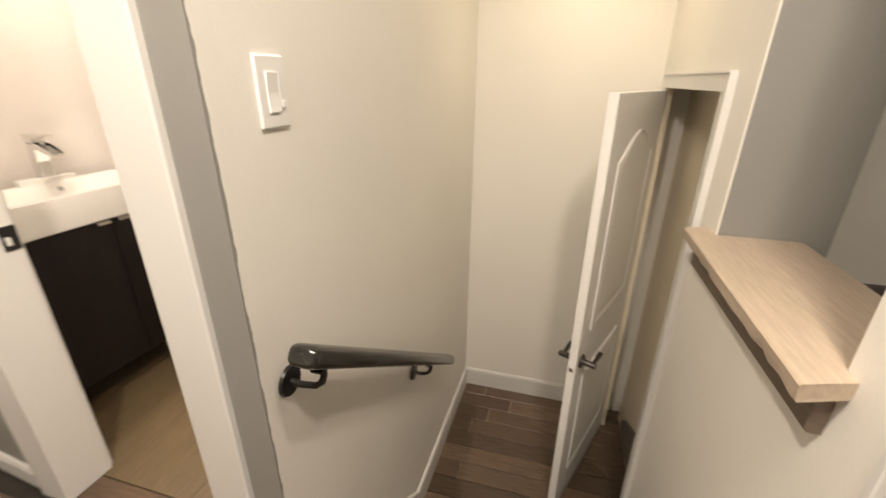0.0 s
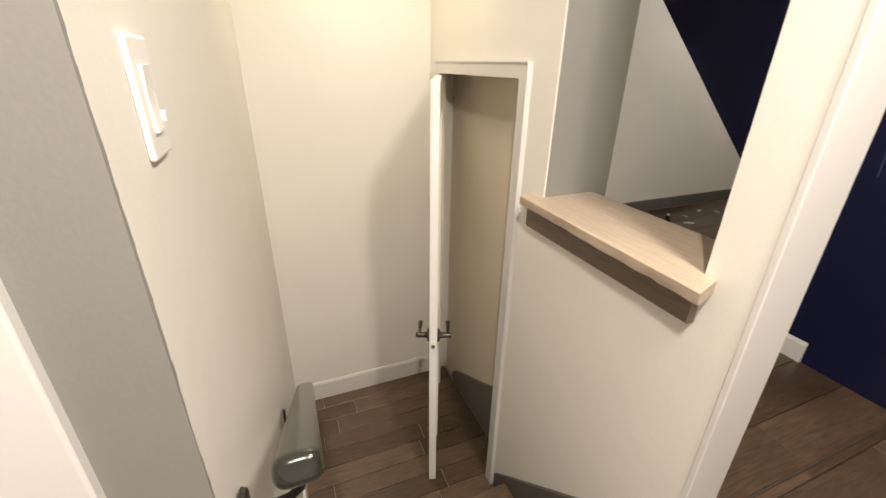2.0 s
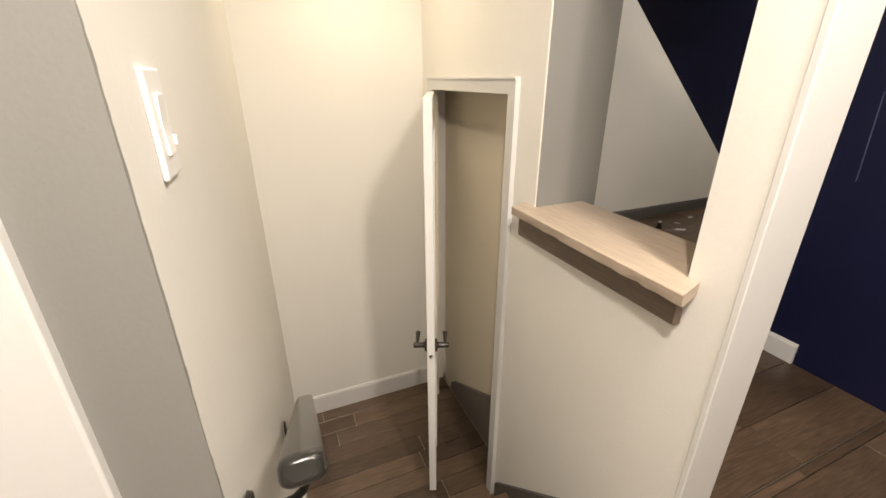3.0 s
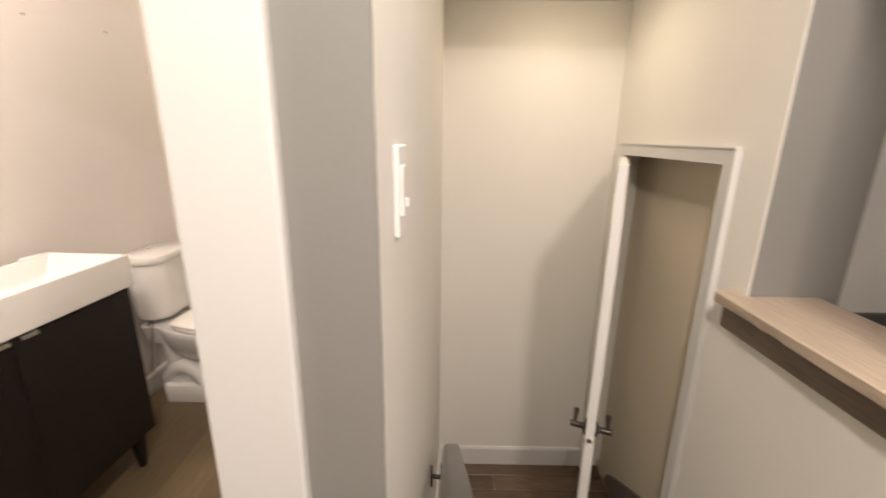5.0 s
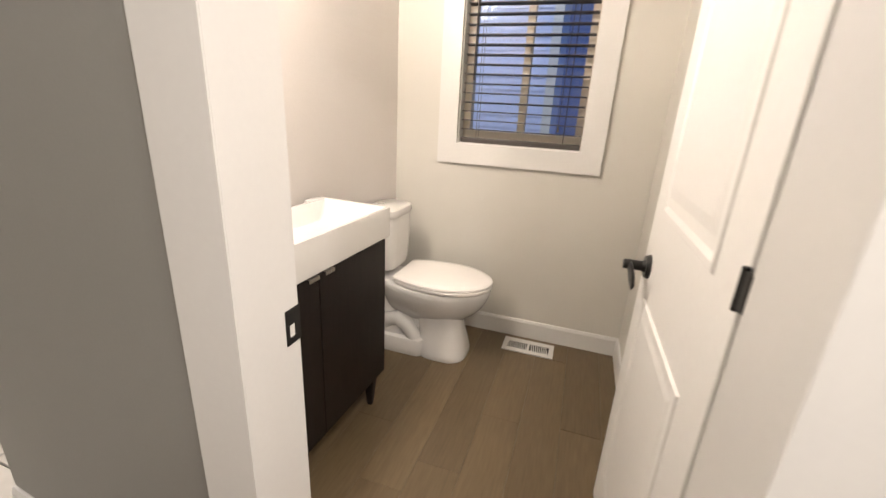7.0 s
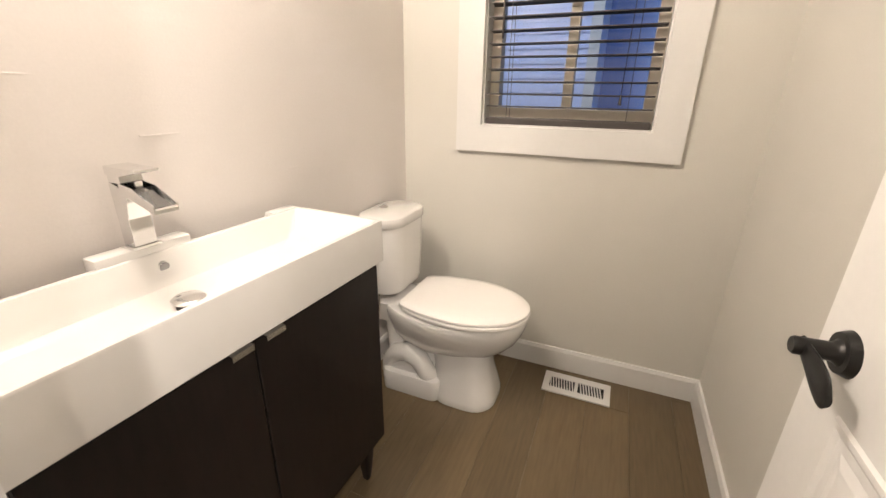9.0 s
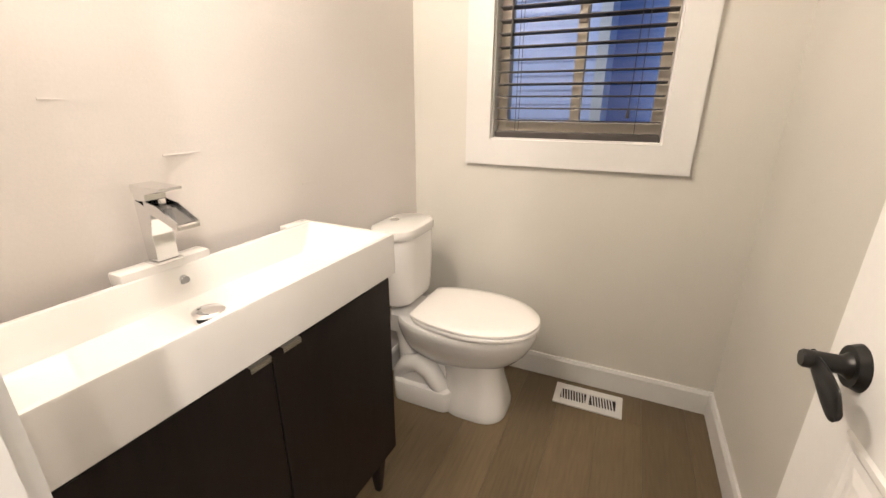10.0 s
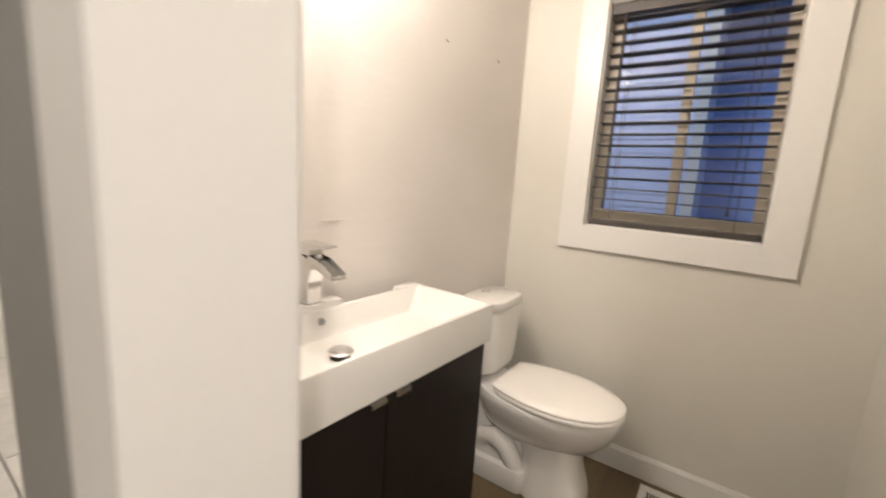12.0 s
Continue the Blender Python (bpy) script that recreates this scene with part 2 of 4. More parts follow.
def loft(rings, cap=True):
    """Skin closed rings that have the same number of points."""
    bm = bmesh.new()
    vs = [[bm.verts.new(p) for p in ring] for ring in rings]
    k = len(rings[0])
    for a, b in zip(vs, vs[1:]):
        for i in range(k):
            bm.faces.new((a[i], a[(i + 1) % k], b[(i + 1) % k], b[i]))
    if cap:
        bm.faces.new(vs[0][::-1])
        bm.faces.new(vs[-1])
    return bm


def tube(points, radius, seg=14):
    """A round bar along a bent line."""
    pts = [Vector(p) for p in points]
    rings, side = [], None
    for i, p in enumerate(pts):
        d = (pts[min(i + 1, len(pts) - 1)] - pts[max(i - 1, 0)]).normalized()
        if side is None:
            side = d.orthogonal().normalized()
        side = (side - d * side.dot(d)).normalized()
        up = d.cross(side)
        r = radius[i] if isinstance(radius, (list, tuple)) else radius
        rings.append([p + r * (math.cos(a) * side + math.sin(a) * up) for a in (2 * math.pi * j / seg for j in range(seg))])
    return loft(rings)


def rounded(cx, cy, hx, hy, r, z, seg=6):
    """A ring: a rectangle with rounded corners at height z."""
    out = []
    for sx, sy, start in ((1, 1, 0), (-1, 1, 90), (-1, -1, 180), (1, -1, 270)):
        for j in range(seg + 1):
            a = radians(start + 90 * j / seg)
            out.append((cx + sx * (hx - r) + r * math.cos(a), cy + sy * (hy - r) + r * math.sin(a), z))
    return out


def plank_mesh(name, w, l, h, material, chamfer=0.0022):
    """One plank or tile with a small chamfer round its top; x is its length."""
    bm = bmesh.new()
    rings = []
    for inset, z in ((0, -h), (0, -chamfer), (chamfer, 0)):
        x, y = l / 2 - inset, w / 2 - inset
        rings.append([bm.verts.new(p) for p in ((-x, -y, z), (x, -y, z), (x, y, z), (-x, y, z))])
    for a, b in zip(rings, rings[1:]):
        for i in range(4):
            bm.faces.new((a[i], a[(i + 1) % 4], b[(i + 1) % 4], b[i]))
    bm.faces.new(rings[-1])
    return mesh_from(name, bm, material)


def lay(parent, name, x0, x1, y0, y1, z, width, length, material, along="x", gap=0.002, seed=1, stagger=True, thick=0.009, chamfer=0.0022):
    """Rows of planks or tiles on a floor; each is an object of its own under the floor."""
    rng = random.Random(seed)
    cache = {}
    (u0, u1), (v0, v1) = ((x0, x1), (y0, y1)) if along == "x" else ((y0, y1), (x0, x1))
    v = v0
    row = 0
    while v < v1 - 0.01:
        w = min(width, v1 - v)
        u = u0 - (rng.uniform(0.1, 0.9) * length if stagger else (0.5 * length if row % 2 else 0))
        while u < u1 - 0.01:
            a, b = max(u, u0), min(u + length, u1)
            if b - a > 0.02:
                key = (round(w, 3), round(b - a, 3))
                if key not in cache:
                    cache[key] = plank_mesh(name, w - gap, b - a - gap, thick, material, chamfer)
                ob = new(name, cache[key])
                ob.parent = parent
                mid_u, mid_v = (a + b) / 2, v + w / 2
                place = (mid_u, mid_v) if along == "x" else (mid_v, mid_u)
                ob.matrix_basis = pose(*place, z + rng.uniform(-0.0004, 0.0004), 0, 0, 0 if along == "x" else 90)
            u += length
        v += width
        row += 1


def repaint(ob, material, way, least=0.9):
    """Gives the faces of a wall that look one way another paint."""
    ob.data.materials.append(material)
    k = len(ob.data.materials) - 1
    for f in ob.data.polygons:
        if f.normal.dot(Vector(way)) > least:
            f.material_index = k
    return ob


# ---------------------------------------------------------------- structure
LAND = -0.75      # landing below the hall floor
TOP = 2.45        # ceiling
HALL_Y = 0.605    # hall face of the bathroom and stair walls
HALL_L = 0.634    # the same face at the far side of the bathroom doorway
BATH_Y = 0.755    # bathroom face of the same wall
FAR_Y = 2.40      # window wall
BX0, BX1 = -1.97, -0.622  # bathroom side walls
DX0, DX1 = -1.40, -0.738   # clear bathroom doorway
SX = 0.43         # stair side of the half wall
SFAR = 2.40      # far wall of the landing

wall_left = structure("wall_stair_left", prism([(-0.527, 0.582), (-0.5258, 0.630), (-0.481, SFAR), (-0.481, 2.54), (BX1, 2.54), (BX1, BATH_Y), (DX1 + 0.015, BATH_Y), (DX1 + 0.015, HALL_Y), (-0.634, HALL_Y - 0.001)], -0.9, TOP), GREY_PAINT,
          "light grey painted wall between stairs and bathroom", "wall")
repaint(repaint(wall_left, HALL_PAINT, (0, -1, 0), 0.7), WARM_DIM_PAINT, (-1, 0, 0))
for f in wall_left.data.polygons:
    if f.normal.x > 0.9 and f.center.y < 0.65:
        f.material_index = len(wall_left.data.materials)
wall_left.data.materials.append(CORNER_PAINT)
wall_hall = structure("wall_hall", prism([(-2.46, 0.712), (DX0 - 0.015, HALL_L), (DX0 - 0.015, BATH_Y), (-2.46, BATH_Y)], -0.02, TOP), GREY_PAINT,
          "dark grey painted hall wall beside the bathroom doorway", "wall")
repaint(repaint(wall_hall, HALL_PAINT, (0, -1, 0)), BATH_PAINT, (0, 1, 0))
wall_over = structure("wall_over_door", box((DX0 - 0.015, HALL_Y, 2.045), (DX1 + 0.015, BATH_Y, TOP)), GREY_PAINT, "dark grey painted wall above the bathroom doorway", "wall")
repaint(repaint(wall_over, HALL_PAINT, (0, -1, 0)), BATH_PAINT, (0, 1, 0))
structure("wall_vanity", prism([(-2.14, BATH_Y), (-2.034, BATH_Y), (BX0, FAR_Y), (BX0, 2.54), (-2.14, 2.54)], -0.02, TOP), BATH_PAINT, "pale warm grey painted bathroom wall behind the vanity", "wall")
WX0, WX1, WZ0, WZ1 = -1.611, -0.968, 1.076, 1.995
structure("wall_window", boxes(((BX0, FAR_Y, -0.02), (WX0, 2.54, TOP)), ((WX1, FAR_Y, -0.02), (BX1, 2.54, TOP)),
                               ((WX0, FAR_Y, -0.02), (WX1, 2.54, WZ0)), ((WX0, FAR_Y, WZ1), (WX1, 2.54, TOP))), WARM_DIM_PAINT,
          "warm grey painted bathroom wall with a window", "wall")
structure("wall_landing", box((-0.481, SFAR, -0.9), (0.69, 2.54, TOP)), GREY_PAINT, "warm grey painted wall at the stair landing", "wall")
DY0, DY1, DZ = 1.488, 2.240, 1.240   # landing doorway
for name, lo, hi, text in (
        ("wall_post", (SX, 0.588, -0.9), (0.556, 0.697, TOP), "light grey painted wall post at the stair head"),
        ("wall_half", (SX, 0.697, -0.9), (0.54, 1.2985, 0.838), "light grey painted half wall above the stairs"),
        ("wall_lintel", (SX, 0.697, 1.98), (0.54, 1.297, TOP), "light grey painted wall above the lookout opening"),
        ("wall_stair_right", (SX, 1.2985, -0.9), (0.54, DY0 - 0.012, TOP), "light grey painted wall beside the landing door"),
        ("wall_over_landing_door", (SX, DY0 - 0.012, DZ + 0.012), (0.54, DY1 + 0.012, TOP), "light grey painted wall above the landing door"),
        ("wall_corner_low", (SX, DY1 + 0.012, -0.9), (0.452, SFAR, 1.36), "light grey painted wall at the landing corner"),
        ("wall_corner", (SX, DY1 + 0.012, 1.36), (0.54, SFAR, TOP), "light grey painted wall at the landing corner")):
    structure(name, box(lo, hi), GREY_PAINT, text, "wall")
# return wall and pier: faces towards -y take the darker grey
wall_return = structure("wall_return", boxes(((SX + 0.004, 1.297, 0.86), (0.5401, 1.2984, 1.98)), ((0.58, 1.42, -0.02), (0.69, SFAR, TOP))), GREY_PAINT, "grey return wall beside the opening, darker on its hall-side face", "wall")
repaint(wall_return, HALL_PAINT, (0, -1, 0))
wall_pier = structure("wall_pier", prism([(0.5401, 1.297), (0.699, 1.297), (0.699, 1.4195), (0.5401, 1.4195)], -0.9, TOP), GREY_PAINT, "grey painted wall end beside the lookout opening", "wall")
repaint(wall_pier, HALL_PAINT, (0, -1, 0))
structure("wall_closet", box((0.565, 1.42, -0.9), (0.58, SFAR, 1.40)), CREAM_PAINT, "cream painted closet wall", "wall")
structure("ceiling_closet", box((0.5402, 1.42, 1.36), (0.565, SFAR, 1.40)), CREAM_PAINT, "cream painted closet ceiling", "ceiling")
structure("wall_far_room", box((0.54, 2.97, -0.02), (4.3, 3.1, TOP)), GREY_PAINT, "pale grey wall of the next room", "wall")
structure("wall_side_room", box((0.54, 2.54, -0.02), (0.69, 2.97, TOP)), GREY_PAINT, "grey wall closing the next room", "wall")
structure("wall_east", box((4.3, -1.7, -0.02), (4.42, 3.1, TOP)), GREY_PAINT, "grey wall at the end of the next room", "wall")
structure("wall_back", box((-4.7, -1.82, -0.02), (4.42, -1.7, TOP)), GREY_PAINT, "grey hall wall behind", "wall")
structure("wall_west", box((-4.7, -1.7, -0.02), (-4.58, 3.1, TOP)), GREY_PAINT, "grey wall of the tiled room", "wall")
structure("wall_tile_room", box((-4.58, 2.98, -0.02), (-2.14, 3.1, TOP)), GREY_PAINT, "grey wall at the far side of the tiled room", "wall")
structure("wall_tile_side", box((-2.14, 2.54, -0.02), (-2.02, 2.98, TOP)), GREY_PAINT, "grey wall closing the tiled room", "wall")
structure("wall_blue", prism([(-0.4, 0.0), (1.31, 0.0), (1.31, 0.594), (2.97, 2.435), (2.97, TOP), (-0.4, TOP)], 1.80, 1.90, "x"), BLUE_PAINT,
          "navy blue painted wall rising along a staircase slope", "wall")
structure("ceiling", boxes(((-4.7, -1.82, TOP), (4.42, 3.1, TOP + 0.1))), CEIL_PAINT, "white painted ceiling", "ceiling")
structure("ceiling_landing", prism([(-0.5025, 1.55), (-0.4815, SFAR - 0.001), (SX - 0.001, SFAR - 0.001), (SX - 0.001, 1.55)], 1.95, TOP - 0.004), CEIL_PAINT, "white painted lowered ceiling over the landing", "ceiling")

floor_hall = structure("floor", boxes(((-2.14, -1.7, -0.2), (0.43, HALL_Y - 0.02, -0.0085)), ((0.43, -1.7, -0.2), (4.3, 0.572, -0.0085)), ((0.54, 0.572, -0.2), (4.3, 1.297, -0.0085)), ((0.691, 1.297, -0.2), (4.3, 2.97, -0.0085)),
                                      ((-2.14, HALL_Y - 0.02, -0.2), (-0.56, 0.72, -0.0085))), DARK_JOINT, "dark brown wood plank floor in the hall", "floor")
floor_bath = structure("floor_bathroom", boxes(((-2.03, 0.722, -0.2), (BX1, FAR_Y, -0.0085))), DARK_JOINT, "brown wood plank bathroom floor", "floor")
floor_land = structure("floor_landing", boxes(((-0.53, 1.262, LAND - 0.15), (0.565, SFAR, LAND - 0.0085))), GROUT, "dark brown wood plank landing floor with pale joints", "floor")
floor_tile = structure("floor_tiles", boxes(((-4.58, -1.7, -0.2), (-2.14, 2.98, -0.0085))), DARK_JOINT, "pale stone tile floor of the next room", "floor")
ground = structure("ground", box((-60, 2.6, -0.9), (60, 120, -0.6)), SOIL, "dark lawn outside the window", "ground")

# baseboards


def baseboard(a, b, z, label="white painted baseboard", material=TRIM_PAINT, side=1, tall=0.107):
    """A moulded board along a wall from a to b; its thickness grows to the left of that way."""
    a, b = Vector(a), Vector(b)
    d = (b - a).normalized()
    nrm = Vector((-d.y, d.x)) * side
    bm = bmesh.new()
    ends = []
    profile = [(0, 0), (0.014, 0), (0.014, tall - 0.015), (0.008, tall), (0, tall)]
    for p in (a, b):
        ends.append([bm.verts.new((p.x + nrm.x * u, p.y + nrm.y * u, z + w)) for u, w in profile])
    k = len(profile)
    bm.faces.new(ends[0])
    bm.faces.new(ends[1])
    for i in range(k):
        bm.faces.new((ends[0][i], ends[0][(i + 1) % k], ends[1][(i + 1) % k], ends[1][i]))
    return structure("baseboard", bm, material, label, "baseboard")


baseboard((BX1, FAR_Y), (BX0, FAR_Y), 0)
baseboard((BX1, BATH_Y + 0.04), (BX1, FAR_Y - 0.0145), 0)
baseboard((BX0, FAR_Y - 0.0145), (BX0 - 0.028, 1.66), 0)
baseboard((SX - 0.001, SFAR), (-0.481, SFAR), LAND, tall=0.13)
baseboard((-0.481, SFAR - 0.0145), (-0.5065, 1.40), LAND, tall=0.13)
baseboard((-1.516, 0.6405), (-2.46, 0.712), 0, tall=0.075)
baseboard((4.3, 2.97), (0.69, 2.97), 0, "dark painted baseboard", STRINGER)
baseboard((1.80, 0.985), (1.80, 1.33), 0)

# sloping boards along the stairs
structure("trim_stair_left", prism([(0.62, 0.10), (1.40, LAND + 0.13), (1.40, LAND), (1.34, LAND), (0.62, -0.22)], -0.5255, -0.492, "x"), TRIM_PAINT, "white painted stair skirt board", "trim")
structure("trim_stair_right", prism([(0.60, 0.10), (0.66, 0.10), (1.41, LAND + 0.12), (1.41, LAND), (1.30, LAND), (0.60, -0.24)], SX - 0.016, SX - 0.0005, "x"), STRINGER, "dark grey painted stair stringer board", "trim")
structure("trim_closet", prism([(1.425, LAND), (1.425, -0.211), (1.765, -0.403), (2.215, -0.655), (2.25, -0.685), (2.265, LAND)], 0.548, 0.5645, "x"), CLOSET_BOARD, "grey-brown painted sloping board in the closet", "trim")

# stairs
stairs = tagged(thing("staircase", (0, 1.0, LAND), "short flight of dark wood stairs down to the landing", "stairs"), kind="structure")
for i in range(3):
    y, z = HALL_Y + 0.225 * i, LAND / 4 * (i + 1)
    tr = part("tread", box((-0.53, y - 0.001, z - 0.035), (SX - 0.017, y + 0.25, z), 0.006), DARK_PLANK, stairs)
    tr.matrix_basis = Matrix.Translation((0, -1.0, -LAND))
for i in range(4):
    y, z = HALL_Y + 0.225 * i, LAND / 4 * i
    ri = part("riser", box((-0.53, y - 0.02, z + LAND / 4), (SX - 0.017, y - 0.002, z - (0.036 if i else 0.01))), TRIM_PAINT, stairs)
    ri.matrix_basis = Matrix.Translation((0, -1.0, -LAND))

# bathroom door frame
CW = 0.094
structure("trim_bathroom_door_side", prism([(DX1 - 0.002, HALL_Y + 0.001), (DX1 - 0.002, HALL_Y - 0.018), (-0.633, HALL_Y - 0.018), (-0.630, HALL_Y - 0.015), (-0.630, HALL_Y + 0.0005)], 0, 2.045 + CW, "z", 0.001), TRIM_PAINT,
          "flat white painted side casing of the bathroom doorway", "trim")
structure("trim_bathroom_door", boxes(((-1.515, HALL_L - 0.017, 0), (DX0 - 0.0005, HALL_L + 0.003, 2.045 + CW)),                                       ((DX0 - 0.0005, HALL_Y - 0.018, 2.028), (DX1 - 0.002, HALL_Y, 2.045 + CW))), TRIM_PAINT, "flat white painted casing round the bathroom doorway", "trim")
frame_bath = structure("trim_bathroom_jamb", boxes(((DX0 - 0.0149, HALL_L - 0.014, 0), (DX0, BATH_Y + 0.002, 2.044)), ((DX1, HALL_Y - 0.006, 0), (DX1 + 0.0149, BATH_Y + 0.002, 2.044)),
                                      ((DX0, HALL_Y - 0.006, 2.03), (DX1, BATH_Y + 0.002, 2.044))), TRIM_PAINT, "white painted door jamb with stops", "trim")
structure("trim_bathroom_inner", boxes(((DX0 - 0.10, BATH_Y, 0), (DX0 - 0.0149, BATH_Y + 0.016, 2.13)), ((DX0 - 0.0149, BATH_Y + 0.0025, 2.05), (DX1 + 0.0149, BATH_Y + 0.016, 2.13))), TRIM_PAINT, "white painted casing inside the bathroom", "trim")
# end of the half wall
structure("trim_wall_end", box((SX - 0.004, 0.572, 0), (0.562, 0.5878, TOP - 0.002), 0.002, 1), TRIM_PAINT, "white painted board on the wall end", "trim")
# landing door frame
DC = 0.046
structure("trim_landing_door", boxes(((SX - 0.016, DY0 - DC, LAND), (SX, DY0 + 0.004, DZ + DC)), ((SX - 0.016, DY1 - 0.004, LAND), (SX, DY1 + DC, DZ + DC)), ((SX - 0.016, DY0 + 0.004, DZ - 0.004), (SX, DY1 - 0.004, DZ + DC)),
                                     ((SX - 0.022, DY0 - DC, DZ + DC), (SX, DY1 + DC, DZ + DC + 0.006)), ((SX - 0.020, DY0 - DC - 0.004, LAND), (SX, DY0 - DC, DZ + DC)),
                                     ((SX + 0.0005, DY0 - 0.0118, LAND), (0.54, DY0, DZ + 0.0118)), ((SX + 0.0005, DY0, DZ), (0.54, DY1, DZ + 0.0118))),
          TRIM_PAINT, "moulded white casing round the landing door", "trim")

structure("trim_closet_jamb", box((SX + 0.0005, DY1, LAND), (0.4515, DY1 + 0.0118, DZ)), CREAM_PAINT, "cream painted closet jamb", "trim")


# ---------------------------------------------------------------- doors
def lever_set(parent, place, side, point, name="door_handle", material=BLACK_METAL, drop=0.0, curl=0.0, wide=1.0, stout=1.0, reach=0.118, flare=-0.0025):
    """Rosette, neck and lever; side: +1 or -1 across the door (local y), point: way of the lever along local x."""
    x, y, z = place
    s = side
    h = part(name, rod((x, y, z), (x, y + s * 0.011 * stout, z), 0.0325 * stout ** 0.5, 0.028 * stout ** 0.5, 28), material, parent, "dark metal lever handle", True)
    neck = loft([[(x + stout * q * math.cos(a), y + s * d, z + stout * q * math.sin(a)) for a in (2 * math.pi * j / 20 for j in range(20))] for d, q in ((0.009, 0.021), (0.014, 0.0155), (0.020, 0.0128), (0.050, 0.0125), (0.061, 0.0125), (0.064, 0.0105))])
    part("neck", neck, material, h, "", True)
    rings = []
    for k in range(17):
        u = k / 16
        cx, cz = x + point * (reach * u - 0.010), z - drop * u ** 1.3
        hh = (0.0085 + 0.0085 * math.sin(math.pi * min(0.5, 0.68 * u)) ** 2) * wide * max(0.12, 1 - max(0, (u - 0.80) / 0.2) ** 2) ** 0.5
        tt = 0.0065 + flare * u ** 1.5
        rings.append([(cx, y + s * (0.048 - curl * u * u) + tt * math.cos(a), cz + hh * math.sin(a)) for a in (2 * math.pi * j / 16 for j in range(16))])
    part("lever", loft(rings), material, h, "", True)
    return h


def panel_door(name, w, h, t, label, arch=True):
    """A hollow moulded door: x from the hinge to the free edge, y its thickness, z up."""
    d = tagged(new(name), label, "door", kind="structure")
    part("leaf", box((0, -t / 2, 0.008), (w, t / 2, h), 0.0025, 1), DOOR_PAINT, d)
    stile = 0.11
    for s in (-1, 1):
        for z0, z1, up in ((0.20, 0.80, False), (1.02, h - 0.14, arch)):
            pts = [(stile, z0), (w - stile, z0), (w - stile, z1)]
            if up:
                pts = [(stile, z0), (w - stile, z0), (w - stile, z1 - 0.10)]
                for k in range(1, 10):
                    u = k / 10
                    pts.append((w - stile - (w - 2 * stile) * u, z1 - 0.10 + 0.10 * math.sin(math.pi * u) ** 1.4))
                pts.append((stile, z1 - 0.10))
            else:
                pts.append((stile, z1))
            cx, cz = sum(p[0] for p in pts) / len(pts), sum(p[1] for p in pts) / len(pts)

            def inset(f):
                return [(cx + (p[0] - cx) * (1 - f / abs(w / 2 - stile)), cz + (p[1] - cz) * (1 - f / max(0.2, (z1 - z0) / 2))) for p in pts]
            y = s * (t / 2)
            rings = []
            for f, lift in ((0, -0.001), (0.004, 0.005), (0.012, 0.005), (0.020, 0.0008), (0.034, 0.0008), (0.05, 0.004), (0.052, 0.004)):
                rings.append([(p[0], y + s * lift, p[1]) for p in inset(f)])
            part("panel", loft(rings), DOOR_PAINT, d, "", False)
    return d


# landing door, hinged at the far jamb, standing partly open
hinge, edge = Vector((0.412, 2.235)), Vector((0.137, 1.572))
span = (edge - hinge).length
door_landing = panel_door("door_2", span, 1.975, 0.035, "white moulded panel door standing partly open on the landing")
door_landing.matrix_basis = pose(hinge.x, hinge.y, LAND + 0.002, 0, 0, math.degrees(math.atan2(edge.y - hinge.y, edge.x - hinge.x)))
for s in (-1, 1):
    lever_set(door_landing, (span - 0.06, s * 0.0175, 0.895), s, -1, material=BRONZE, flare=0.006)
part("latch", rod((span - 0.004, 0, 0.878), (span + 0.006, 0, 0.878), 0.0115, 0.009), NICKEL, door_landing, "round steel latch bolt", True)
part("latch_plate", box((span - 0.001, -0.012, 0.849), (span + 0.0015, 0.012, 0.907), 0.001, 1), DOOR_PAINT, door_landing, "latch plate painted over white")

# bathroom door, opened flat along the side wall
door_bath = panel_door("door_1", 0.645, 2.015, 0.035, "white panel door opened against the bathroom wall")
door_bath.matrix_basis = pose(-0.7175, 0.780, 0.0, 0, 0, 91.0)
lever_set(door_bath, (0.566, 0.0175, 0.876), 1, -1, drop=0.028, curl=0.004, wide=1.4, stout=1.05, reach=0.094)
part("latch_plate", box((0.644, -0.012, 0.846), (0.6465, 0.012, 0.906), 0.001, 1), BRONZE, door_bath, "dark metal latch plate")
for z in (0.22, 1.045, 1.80):
    hg = part("hinge", rod((0.0, 0.0215, z - 0.03), (0.0, 0.0215, z + 0.03), 0.005), BLACK_PAINT, door_bath, "black butt hinge", True)
    part("hinge_leaf", box((-0.024, 0.0170, z - 0.026), (0.004, 0.0232, z + 0.026), 0.001, 1), BLACK_PAINT, hg)

strike = part("strike_plate", box((DX0 - 0.001, 0.721, 0.827), (DX0 + 0.0022, 0.7595, 0.896), 0.001, 1), BLACK_METAL, frame_bath, "black metal strike plate")
part("strike_hole", box((DX0 + 0.0018, 0.729, 0.843), (DX0 + 0.0028, 0.741, 0.866)), TRIM_PAINT, strike)


